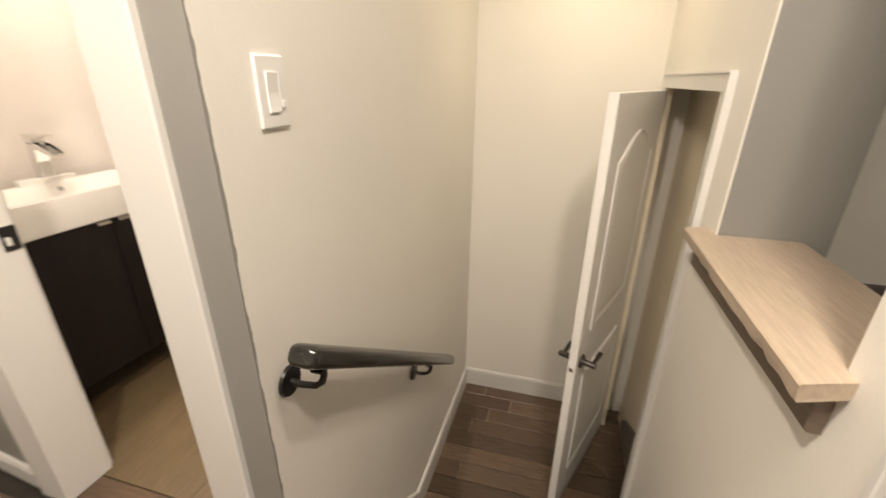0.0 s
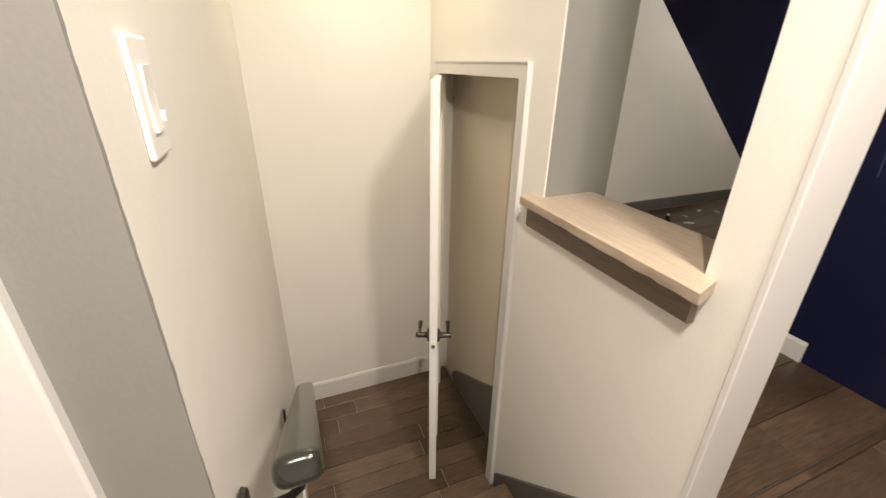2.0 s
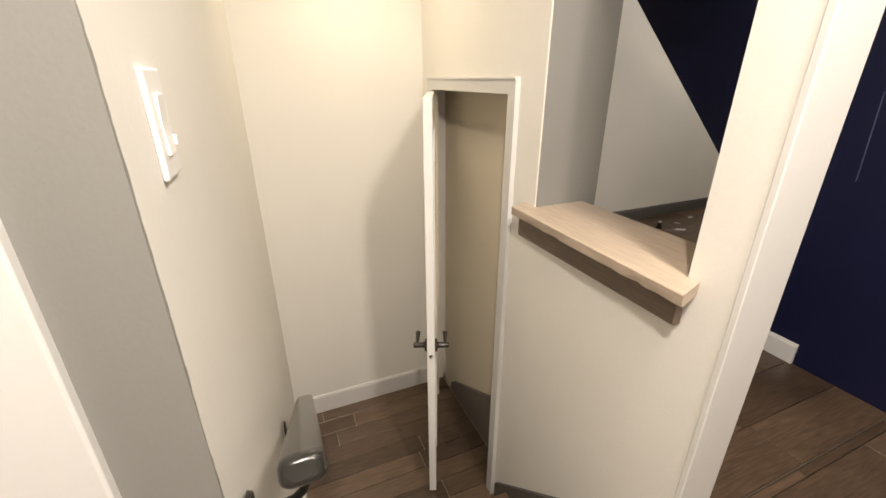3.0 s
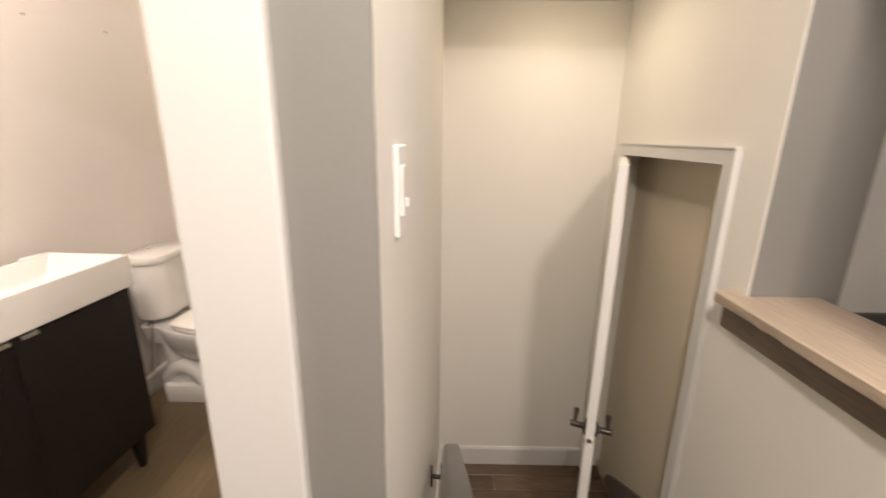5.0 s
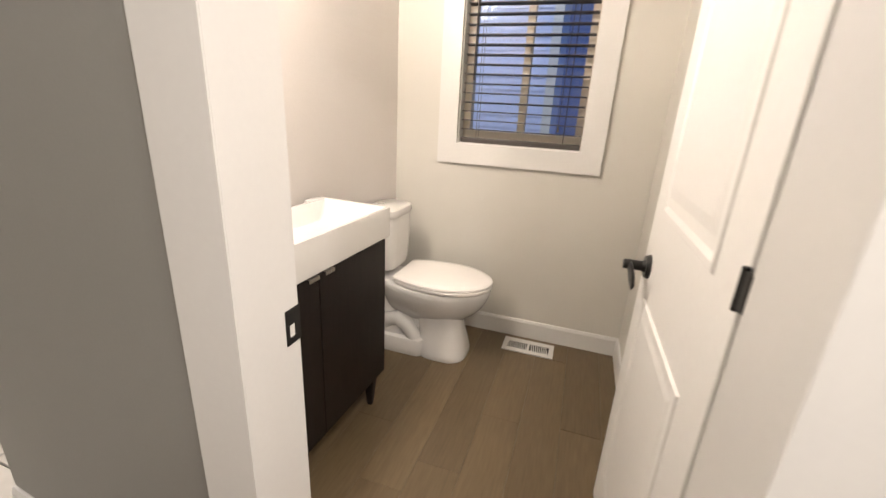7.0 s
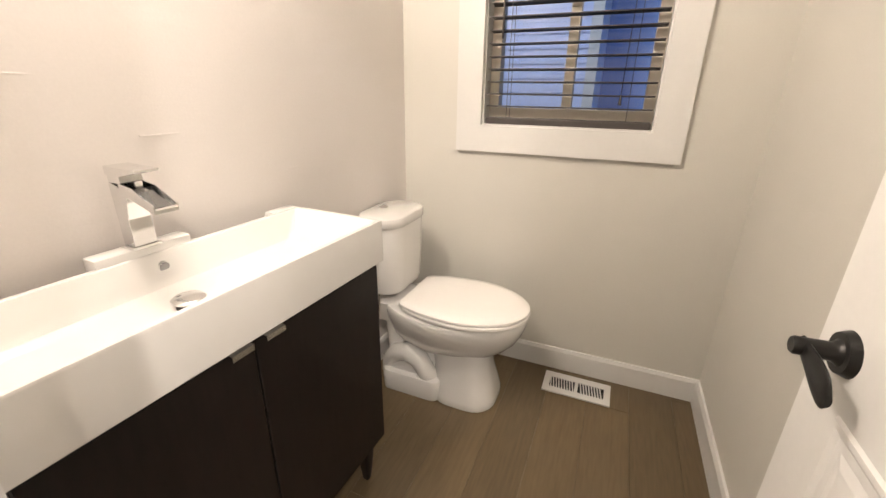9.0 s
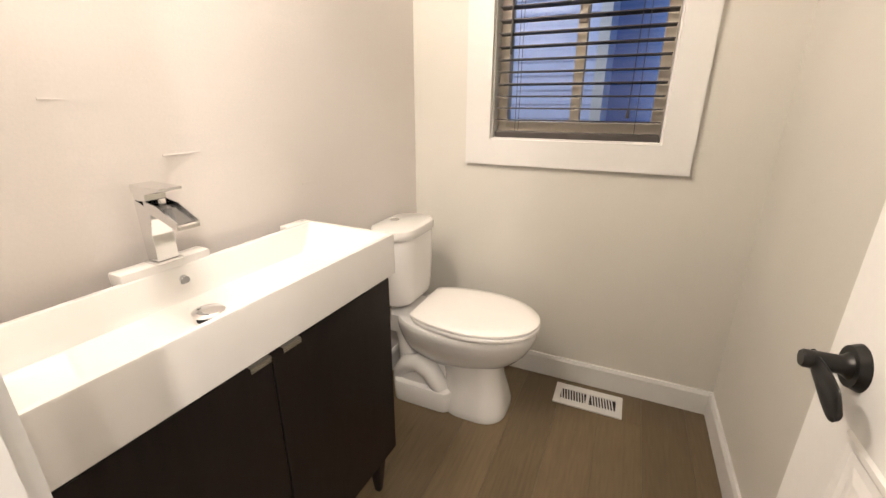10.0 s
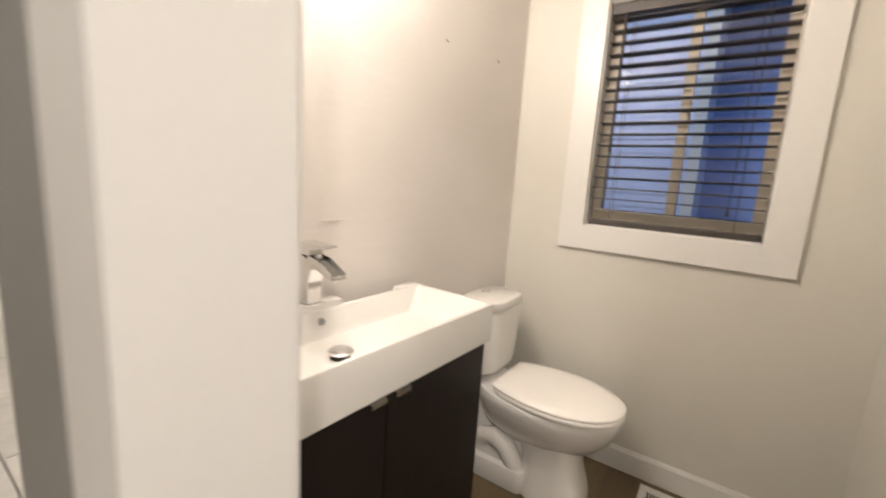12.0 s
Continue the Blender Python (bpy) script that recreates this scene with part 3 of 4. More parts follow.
# ---------------------------------------------------------------- stair things
def handrail():
    """Flattened oval rail on two wall brackets, following the stairs."""
    h = thing("handrail", (-0.53, 1.1, 0.4), "dark grey glossy handrail on black wall brackets", "handrail")
    off = Matrix.Translation((0.53, -1.1, -0.4))
    a, b = Vector((-0.431, 0.590, 0.793)), Vector((-0.418, 1.64, 0.016))
    d = (b - a).normalized()
    side = Vector((1, 0, 0)) - d * d.x
    side.normalize()
    up = side.cross(d)
    prof = []
    for j in range(28):
        t = 2 * math.pi * j / 28
        c, s = math.cos(t), math.sin(t)
        prof.append((0.034 * math.copysign(abs(c) ** 0.55, c), 0.023 * math.copysign(abs(s) ** 0.7, s)))
    rings = []
    n = (b - a).length
    for u, k in ((0, 0.45), (0.0015, 0.66), (0.005, 0.83), (0.011, 0.94), (0.020, 1), (n - 0.02, 1), (n - 0.011, 0.94), (n - 0.005, 0.83), (n - 0.0015, 0.66), (n, 0.45)):
        p = a + d * u
        rings.append([p + side * (x * k) + up * (y * k) for x, y in prof])
    part("rail", loft(rings), RAIL_PAINT, h, "", True).matrix_basis = off
    for y, wx in ((0.655, -0.519), (1.368, -0.498)):
        p = a + d * ((y - a.y) / d.y) - up * 0.022
        z = p.z - 0.062
        br = part("bracket", rod((wx, y, z), (wx + 0.007, y, z), 0.036, 0.033, 28), BLACK_METAL, h, "black metal wall bracket", True)
        br.matrix_basis = off
        part("arm", tube([(wx + 0.004, y, z), (wx + 0.03, y, z - 0.004), (p.x - 0.022, y, z + 0.002), (p.x - 0.006, y, z + 0.016), (p.x, y, z + 0.036), (p.x, y, p.z + 0.004)], 0.0075), BLACK_METAL, br, "", True)
        part("saddle", box((p.x - 0.012, y - 0.028, p.z - 0.003), (p.x + 0.012, y + 0.028, p.z + 0.001)), BLACK_METAL, br)
    return h


handrail()


def light_switch():
    s = thing("light_switch", (-0.5228, 0.734, 1.239), "white rocker dimmer switch on the stair wall", "switch", turn=-1.7)
    part("cover_plate", box((0, -0.038, -0.061), (0.007, 0.038, 0.061), 0.003), PLASTIC, s)
    part("rocker", prism([(0.006, -0.034), (0.011, -0.034), (0.008, 0.0), (0.011, 0.034), (0.006, 0.034)], -0.017, 0.012, "y", 0.0008), PLASTIC, s)
    sl = part("dimmer_slot", box((0.006, 0.018, -0.030), (0.0078, 0.022, 0.032)), PLASTIC, s)
    part("dimmer_knob", box((0.007, 0.0155, -0.026), (0.013, 0.0245, -0.014), 0.001, 1), PLASTIC, sl)
    return s


light_switch()


def ledge():
    """Oak board on the half wall with its moulding below."""
    s = thing("oak_ledge", (0.48, 1.0, 0.838), "pale oak ledge board capping the half wall", "ledge")
    off = Matrix.Translation((-0.48, -1.0, -0.838))
    rng = random.Random(11)
    rear = [(0.4295, 0.668), (0.4295, 0.6985), (0.635, 0.6985), (0.635, 1.2955), (0.4295, 1.2955), (0.4295, 1.362)]
    steps = 44
    chip = [max(0.0, 0.010 * noise.noise((k * 0.31, 2.7, 0)) + 0.004 * rng.random()) * min(1, k / 5) for k in range(steps + 1)]

    def ring(z, wear, back):
        """The outline at one height; wear: how far the front edge is chipped away."""
        front = []
        for k in range(steps + 1):
            u = k / steps
            front.append((0.362 - 0.016 * u + back + wear * chip[k], 1.339 - 0.697 * u, z))
        return [(x, y, z) for x, y in rear] + front
    part("board", loft([ring(0.8385, 1.0, 0.002), ring(0.842, 0.8, 0), ring(0.855, 0.25, 0), ring(0.867, 0.1, 0), ring(0.870, 0.1, 0.003)]), OAK, s).matrix_basis = off
    # the apron's dark brown includes the shade that the board throws on it
    part("apron", prism([(0.4295, 0.750), (0.409, 0.750), (0.404, 0.757), (0.404, 0.8383), (0.4295, 0.8383)], 0.690, 1.350, "y"), OAK_BROWN, s, "apron strip below the board, its brown darkened for the shade").matrix_basis = off
    return s


ledge()


def dome_lamp(name, place, r, h, label, glass):
    s = thing(name, place, label, "ceiling lamp")
    part("base", rod((0, 0, 0), (0, 0, -0.022), r * 0.86, r * 0.80, 40), TRIM_PAINT, s, "", True)
    rings = []
    for k in range(7):
        a = radians(90 * k / 6.3)
        rings.append([(r * math.cos(a) * math.cos(t), r * math.cos(a) * math.sin(t), -0.022 - h * math.sin(a)) for t in (2 * math.pi * j / 40 for j in range(40))])
    g = part("shade", loft(rings), glass, s, "lit opal glass dome", True)
    g.visible_shadow = False
    return s


dome_lamp("ceiling_lamp", (0.04, 2.00, 1.95), 0.13, 0.054, "round opal glass ceiling lamp, lit", OPAL)
for hall_x, hall_y in ((-0.50, -0.08), (0.29, 0.30), (0.25, -0.15)):
    dome_lamp("ceiling_lamp", (hall_x, hall_y, TOP), 0.10, 0.07, "round opal glass ceiling lamp in the hall, lit", OPAL_COOL)
# out-of-view domes, added to go with the side rooms' fill lights
dome_lamp("ceiling_lamp", (3.1, 1.6, TOP), 0.16, 0.08, "unseen dome added with the fill light of the next room", OPAL_COOL)
dome_lamp("ceiling_lamp", (-3.4, 0.9, TOP), 0.16, 0.08, "unseen dome added with the fill light of the tiled room", OPAL_COOL)


def vanity_light():
    s = thing("vanity_light", (BX0 - 0.048, 1.13, 2.06), "chrome wall light bar with two lit glass shades", "wall lamp")
    part("back_plate", box((0, -0.26, -0.03), (0.02, 0.26, 0.03), 0.004), CHROME, s)
    for y in (-0.16, 0.16):
        arm = part("arm", tube([(0.015, y, 0), (0.06, y, 0.02), (0.10, y, 0.06), (0.125, y, 0.075)], 0.008), CHROME, s, "", True)
        rings = []
        for z, r in ((0.075, 0.020), (0.065, 0.034), (0.03, 0.050), (-0.02, 0.058), (-0.055, 0.060)):
            rings.append([(0.125 + r * math.cos(t), y + r * math.sin(t), z) for t in (2 * math.pi * j / 28 for j in range(28))])
        g = part("shade", loft(rings), OPAL_BRIGHT, arm, "lit frosted glass shade", True)
        g.visible_shadow = False
    return s


vanity_light()


# ---------------------------------------------------------------- bathroom
def vanity():
    v = thing("vanity_cabinet", (-1.812, 1.215, 0), "espresso brown two-door vanity cabinet on short legs", "cabinet", turn=-2.4)
    off = Matrix.Translation((1.80, -1.215, 0))

    def p(name, bm, m, parent, label="", smooth=False):
        ob = part(name, bm, m, parent, label, smooth)
        if parent is v:
            ob.matrix_basis = off
        return ob
    x0, x1, y0, y1, z0, z1 = -1.955, -1.662, 0.835, 1.600, 0.150, 0.755
    p("body", box((x0, y0, z0), (x1, y1, z1), 0.002, 1), ESPRESSO, v)
    mid = 1.186
    for a, b, pa, pb in ((y0, mid - 0.0015, 1.130, 1.178), (mid + 0.0015, y1, 1.208, 1.256)):
        d = p("door", box((x1 + 0.001, a, z0 + 0.001), (x1 + 0.019, b, z1 - 0.004), 0.0015, 1), ESPRESSO, v)
        part("pull", prism([(x1 + 0.006, z1 - 0.001), (x1 + 0.028, z1 - 0.003), (x1 + 0.028, z1 - 0.015), (x1 + 0.0265, z1 - 0.015), (x1 + 0.0265, z1 - 0.005), (x1 + 0.006, z1 - 0.005)], pa, pb, "y"), NICKEL, d, "silver tab pull")
    for x in (x0 + 0.05, x1 - 0.02):
        for y in (y0 + 0.05, y1 - 0.055):
            p("leg", loft([rounded(x, y, 0.011, 0.011, 0.006, 0.0), rounded(x, y, 0.017, 0.017, 0.008, 0.06), rounded(x, y, 0.024, 0.024, 0.01, z0)]), ESPRESSO, v, "", True)
    return v


vanity()


def washbasin():
    """Long white trough basin with a thin rim and a faucet ledge at its back."""
    b = thing("washbasin", (-1.812, 1.215, 0.757), "long white rectangular ceramic trough washbasin", "washbasin", turn=-2.4)
    cx, cy, hx, hy = -1.7845, 1.2175, 0.1505, 0.4075
    z0, z1, zf = 0.757, 0.876, 0.800
    rings = [rounded(cx, cy, hx - 0.004, hy - 0.004, 0.006, z0), rounded(cx, cy, hx, hy, 0.008, z0 + 0.004), rounded(cx, cy, hx, hy, 0.008, z1 - 0.004), rounded(cx, cy, hx - 0.002, hy - 0.002, 0.007, z1),
             rounded(cx, cy, hx - 0.012, hy - 0.014, 0.010, z1), rounded(cx, cy, hx - 0.015, hy - 0.018, 0.014, z1 - 0.004), rounded(cx, cy, hx - 0.022, hy - 0.04, 0.03, zf + 0.02),
             rounded(cx, cy, hx - 0.034, hy - 0.06, 0.03, zf + 0.004), rounded(cx, cy, hx - 0.06, hy - 0.1, 0.03, zf)]
    bowl = part("bowl", loft(rings), CERAMIC, b, "", True)
    off = Matrix.Translation((1.80, -1.215, -0.757))
    bowl.matrix_basis = off
    deck = part("faucet_ledge", box((BX0 + 0.002, 1.095, 0.79), (-1.9245, 1.285, 0.894), 0.004), CERAMIC, b, "", True)
    deck.matrix_basis = off
    back = part("back_rim", box((BX0 + 0.003, 1.53, 0.79), (-1.934, 1.622, 0.878), 0.004), CERAMIC, b, "", True)
    back.matrix_basis = off
    ring = part("overflow_ring", rod((-1.9225, 1.209, 0.845), (-1.9135, 1.209, 0.843), 0.0125, 0.0115, 24), CHROME, b, "round chrome overflow ring", True)
    ring.matrix_basis = off
    part("overflow_hole", rod((-1.9145, 1.209, 0.8435), (-1.9129, 1.209, 0.843), 0.0100, 0.0100, 24), SMOKED, ring)
    dr = part("drain_cap", loft([[(-1.787 + r * math.cos(t), 1.169 + r * math.sin(t), z) for t in (2 * math.pi * j / 32 for j in range(32))] for r, z in ((0.026, 0.812), (0.031, 0.814), (0.031, 0.818), (0.027, 0.821), (0.010, 0.8225))]), CHROME, b, "chrome pop-up drain cap", True)
    dr.matrix_basis = off
    # black stem paints the shade below the drain cap
    ds = part("drain_stem", rod((-1.787, 1.169, 0.7995), (-1.787, 1.169, 0.813), 0.024, 0.024, 28), RECESS_SHADE, b)
    ds.matrix_basis = off
    return b


washbasin()


def faucet():
    f = thing("faucet", (-1.953, 1.194, 0.894), "square chrome waterfall faucet on the basin ledge", "faucet", turn=-2.4)
    f.scale = (0.98, 0.98, 1.06)
    part("base_plate", box((-0.017, -0.029, 0), (0.029, 0.029, 0.006), 0.0015, 1), CHROME, f)
    part("body", prism([(-0.014, 0.006), (0.024, 0.006), (0.021, 0.060), (0.034, 0.092), (0.034, 0.112), (-0.014, 0.128)], -0.0225, 0.0225, "y", 0.002), CHROME, f)
    sp = part("spout", prism([(0.020, 0.106), (0.060, 0.099), (0.118, 0.080), (0.118, 0.088), (0.062, 0.113), (0.020, 0.119)], -0.024, 0.024, "y", 0.0015), CHROME, f)
    part("spout_channel", prism([(0.030, 0.1185), (0.062, 0.1135), (0.112, 0.0916), (0.112, 0.0912), (0.062, 0.112), (0.030, 0.117)], -0.020, 0.020, "y"), SMOKED, sp, "dark water channel")
    for y in (-0.0235, 0.0205):
        part("spout_wall", prism([(0.022, 0.116), (0.062, 0.111), (0.118, 0.086), (0.118, 0.095), (0.064, 0.121), (0.022, 0.127)], y, y + 0.003, "y"), CHROME, sp)
    part("handle_base", box((-0.013, -0.022, 0.126), (0.026, 0.022, 0.142), 0.002), CHROME, f)
    part("lever", prism([(-0.015, 0.140), (0.030, 0.140), (0.082, 0.149), (0.082, 0.155), (0.028, 0.155), (-0.015, 0.157)], -0.024, 0.024, "y", 0.002), CHROME, f)
    return f


faucet()


def seat_ring(x0, x1, w, cy, z, n=56, cut=1.5):
    """A seat outline with a straight cut at the hinges."""
    cx = x0 + (x1 - x0) * 0.46
    out = []
    for j in range(n):
        t = 2 * math.pi * j / n
        c, s = math.cos(t), math.sin(t)
        x = cx + (x1 - cx) * c if c >= 0 else max(x0, cx + (cx - x0) * cut * c)
        out.append((x, cy + w * s, z))
    return out


def toilet():
    c = 2.085
    t = thing("toilet", (-1.62, c, 0), "white ceramic two-piece toilet with its lid closed", "toilet")
    off = Matrix.Translation((1.62, -c, 0))

    def p(name, bm, m, parent, label="", smooth=True):
        ob = part(name, bm, m, parent, label, smooth)
        if parent is t:
            ob.matrix_basis = off
        return ob
    # bowl, drawn in under its rim, on a waisted foot with a narrow spine behind
    bowl = [(-1.80, -1.440, 0.070, 0.185), (-1.815, -1.425, 0.086, 0.202), (-1.825, -1.402, 0.106, 0.222), (-1.835, -1.366, 0.133, 0.250), (-1.845, -1.330, 0.158, 0.290),
            (-1.855, -1.309, 0.174, 0.330), (-1.860, -1.298, 0.183, 0.362), (-1.860, -1.294, 0.186, 0.386), (-1.857, -1.297, 0.183, 0.394), (-1.845, -1.31, 0.172, 0.397)]
    p("bowl", loft([seat_ring(x0, x1, w, c, z, cut=1.15) for x0, x1, w, z in bowl]), CERAMIC, t)
    p("foot", loft([rounded(-1.523, c, 0.135, 0.131, 0.095, 0.0), rounded(-1.523, c, 0.137, 0.133, 0.097, 0.006), rounded(-1.524, c, 0.135, 0.130, 0.095, 0.03), rounded(-1.531, c, 0.128, 0.114, 0.088, 0.09),
                    rounded(-1.540, c, 0.120, 0.102, 0.082, 0.15), rounded(-1.548, c, 0.124, 0.098, 0.08, 0.20), rounded(-1.555, c, 0.130, 0.100, 0.08, 0.24)]), CERAMIC, t)
    p("spine", loft([rounded(-1.735, c, 0.150, 0.072, 0.05, 0.0), rounded(-1.735, c, 0.148, 0.066, 0.05, 0.12), rounded(-1.745, c, 0.150, 0.066, 0.05, 0.24), rounded(-1.765, c, 0.135, 0.080, 0.05, 0.33), rounded(-1.80, c, 0.115, 0.10, 0.05, 0.395)]), CERAMIC, t)
    # trapway bulging out of the side, and the bolted flange below it
    for s in (-1, 1):
        p("trapway", tube([(-1.865, c + s * 0.062, 0.05), (-1.850, c + s * 0.074, 0.115), (-1.812, c + s * 0.084, 0.163), (-1.760, c + s * 0.088, 0.182), (-1.708, c + s * 0.090, 0.160), (-1.675, c + s * 0.092, 0.110), (-1.645, c + s * 0.086, 0.05)],
                          [0.036, 0.039, 0.041, 0.042, 0.042, 0.040, 0.036], 20), CERAMIC, t)
        p("trapway_web", loft([rounded(-1.757, c + s * 0.060, 0.10, 0.050, 0.035, 0.0), rounded(-1.757, c + s * 0.060, 0.095, 0.050, 0.035, 0.11), rounded(-1.760, c + s * 0.058, 0.070, 0.044, 0.033, 0.165), rounded(-1.760, c + s * 0.050, 0.05, 0.03, 0.028, 0.20)]), CERAMIC, t)
        fl = p("foot_flange", loft([rounded(-1.738, c + s * 0.092, 0.130, 0.042, 0.036, 0.0), rounded(-1.738, c + s * 0.092, 0.132, 0.044, 0.036, 0.006), rounded(-1.738, c + s * 0.092, 0.132, 0.044, 0.030, 0.078), rounded(-1.738, c + s * 0.090, 0.129, 0.041, 0.028, 0.090), rounded(-1.738, c + s * 0.086, 0.120, 0.032, 0.022, 0.096)]), CERAMIC, t)
        part("bolt_cap", loft([[(-1.70 + r * math.cos(a), c + s * 0.112 + r * math.sin(a), z) for a in (2 * math.pi * j / 18 for j in range(18))] for r, z in ((0.014, 0.088), (0.014, 0.098), (0.010, 0.104), (0.004, 0.107))]), PLASTIC, fl, "", True)
    # shelf under the tank
    p("tank_shelf", loft([rounded(-1.872, c, 0.075, 0.08, 0.03, 0.30), rounded(-1.866, c, 0.085, 0.10, 0.04, 0.36), rounded(-1.862, c, 0.092, 0.108, 0.04, 0.394), rounded(-1.864, c, 0.088, 0.104, 0.04, 0.398), rounded(-1.872, c, 0.05, 0.06, 0.03, 0.425), rounded(-1.872, c, 0.05, 0.06, 0.03, 0.446)]), CERAMIC, t)
    cx = -1.868
    p("tank", loft([rounded(cx, c, 0.066, 0.122, 0.06, 0.442), rounded(cx, c, 0.076, 0.132, 0.068, 0.448), rounded(cx, c, 0.082, 0.139, 0.074, 0.47), rounded(cx, c, 0.087, 0.146, 0.079, 0.58), rounded(cx, c, 0.090, 0.150, 0.082, 0.715), rounded(cx, c, 0.087, 0.147, 0.08, 0.722)]), CERAMIC, t)
    lid = p("tank_lid", loft([rounded(cx, c, 0.092, 0.153, 0.084, 0.7235), rounded(cx, c, 0.096, 0.158, 0.088, 0.730), rounded(cx, c, 0.096, 0.158, 0.088, 0.750), rounded(cx, c, 0.092, 0.154, 0.085, 0.760), rounded(cx, c, 0.080, 0.142, 0.075, 0.764)]), CERAMIC, t)
    part("flush_button", loft([[(-1.91 + r * math.cos(a), c + 0.005 + r * math.sin(a), z) for a in (2 * math.pi * j / 28 for j in range(28))] for r, z in ((0.021, 0.762), (0.021, 0.767), (0.018, 0.769), (0.006, 0.7685))]), CHROME, lid, "round chrome flush button", True)
    p("seat", loft([seat_ring(-1.765, -1.292, 0.184, c, 0.401), seat_ring(-1.768, -1.288, 0.187, c, 0.405), seat_ring(-1.768, -1.288, 0.187, c, 0.414), seat_ring(-1.765, -1.292, 0.184, c, 0.418)]), SEAT_PLASTIC, t)
    p("seat_lid", loft([seat_ring(-1.772, -1.292, 0.184, c, 0.4205), seat_ring(-1.775, -1.289, 0.187, c, 0.424), seat_ring(-1.775, -1.290, 0.186, c, 0.431), seat_ring(-1.770, -1.298, 0.179, c, 0.437), seat_ring(-1.745, -1.33, 0.150, c, 0.441), seat_ring(-1.70, -1.40, 0.10, c, 0.4425)]), SEAT_PLASTIC, t)
    for s in (-1, 1):
        p("seat_hinge", rod((-1.772, c + s * 0.075 - 0.02, 0.418), (-1.772, c + s * 0.075 + 0.02, 0.418), 0.012), SEAT_PLASTIC, t)
    p("supply_hose", tube([(-1.966, c - 0.13, 0.15), (-1.94, c - 0.13, 0.15), (-1.90, c - 0.135, 0.17), (-1.885, c - 0.13, 0.25), (-1.88, c - 0.11, 0.38), (-1.88, c - 0.10, 0.45)], 0.006), NICKEL, t, "grey braided supply hose")
    return t


toilet()


def register():
    r = thing("floor_register", (-1.088, 2.281, 0.0), "white metal floor vent register beside the wall", "floor vent")
    hx, hy = 0.139, 0.069
    bm = boxes(((-hx, -hy, 0), (hx, -hy + 0.034, 0.006)), ((-hx, hy - 0.034, 0), (hx, hy, 0.006)), ((-hx, -hy + 0.034, 0), (-hx + 0.026, hy - 0.034, 0.006)), ((hx - 0.026, -hy + 0.034, 0), (hx, hy - 0.034, 0.006)), ((-0.007, -hy + 0.034, 0), (0.007, hy - 0.034, 0.006)))
    part("frame", bm, TRIM_PAINT, r)
    # flat black sheet in place of the duct's darkness; no hole is cut
    part("recess", box((-hx + 0.02, -hy + 0.03, 0.0002), (hx - 0.02, hy - 0.03, 0.0016)), RECESS_SHADE, r, "black sheet standing in for the shaded duct")
    for i in range(19):
        x = -hx + 0.031 + i * 0.01155
        if abs(x) > 0.010:
            sl = part("slat", box((-0.0022, -hy + 0.033, 0), (0.0022, hy - 0.033, 0.004)), TRIM_PAINT, r)
            sl.matrix_basis = pose(x, 0, 0.0014, 0, 0, 8)
    return r


register()


def window():
    w = tagged(new("window_1"), "white trimmed slider window with beige vinyl frame", "window", kind="structure")
    y = FAR_Y
    tw = 0.104
    part("casing", boxes(((WX0 - tw, y - 0.022, WZ0 - tw), (WX1 + tw, y, WZ0)), ((WX0 - tw, y - 0.022, WZ1), (WX1 + tw, y, WZ1 + tw)), ((WX0 - tw, y - 0.022, WZ0), (WX0, y, WZ1)), ((WX1, y - 0.022, WZ0), (WX1 + tw, y, WZ1))), TRIM_PAINT, w, "flat white window casing")
    part("reveal", boxes(((WX0, y + 0.001, WZ0), (WX0 + 0.006, 2.539, WZ1)), ((WX1 - 0.006, y + 0.001, WZ0), (WX1, 2.539, WZ1)), ((WX0 + 0.006, y + 0.001, WZ0), (WX1 - 0.006, 2.539, WZ0 + 0.006)), ((WX0 + 0.006, y + 0.001, WZ1 - 0.006), (WX1 - 0.006, 2.539, WZ1))), TRIM_PAINT, w)
    a, b, c, d = WX0 + 0.006, WX1 - 0.006, WZ0 + 0.006, WZ1 - 0.006
    fr, sill, m = 0.038, 0.062, -1.292
    part("window_frame", boxes(((a, 2.475, c), (a + fr, 2.535, d)), ((b - fr, 2.475, c), (b, 2.535, d)), ((a + fr, 2.475, c), (b - fr, 2.535, c + sill)), ((a + fr, 2.475, d - fr), (b - fr, 2.535, d)), ((m - 0.018, 2.475, c + sill), (m + 0.018, 2.53, d - fr))), VINYL, w)
    for x0, x1, yy in ((a + fr, m - 0.018, 2.515), (m + 0.018, b - fr, 2.50)):
        g = part("pane", box((x0 - 0.004, yy, c + sill - 0.004), (x1 + 0.004, yy + 0.005, d - fr + 0.004)), GLASS, w, "clear glass pane")
        g.visible_shadow = False
    part("latch", box((m - 0.014, 2.462, 1.50), (m + 0.014, 2.475, 1.56), 0.003), VINYL, w)
    return w


window()


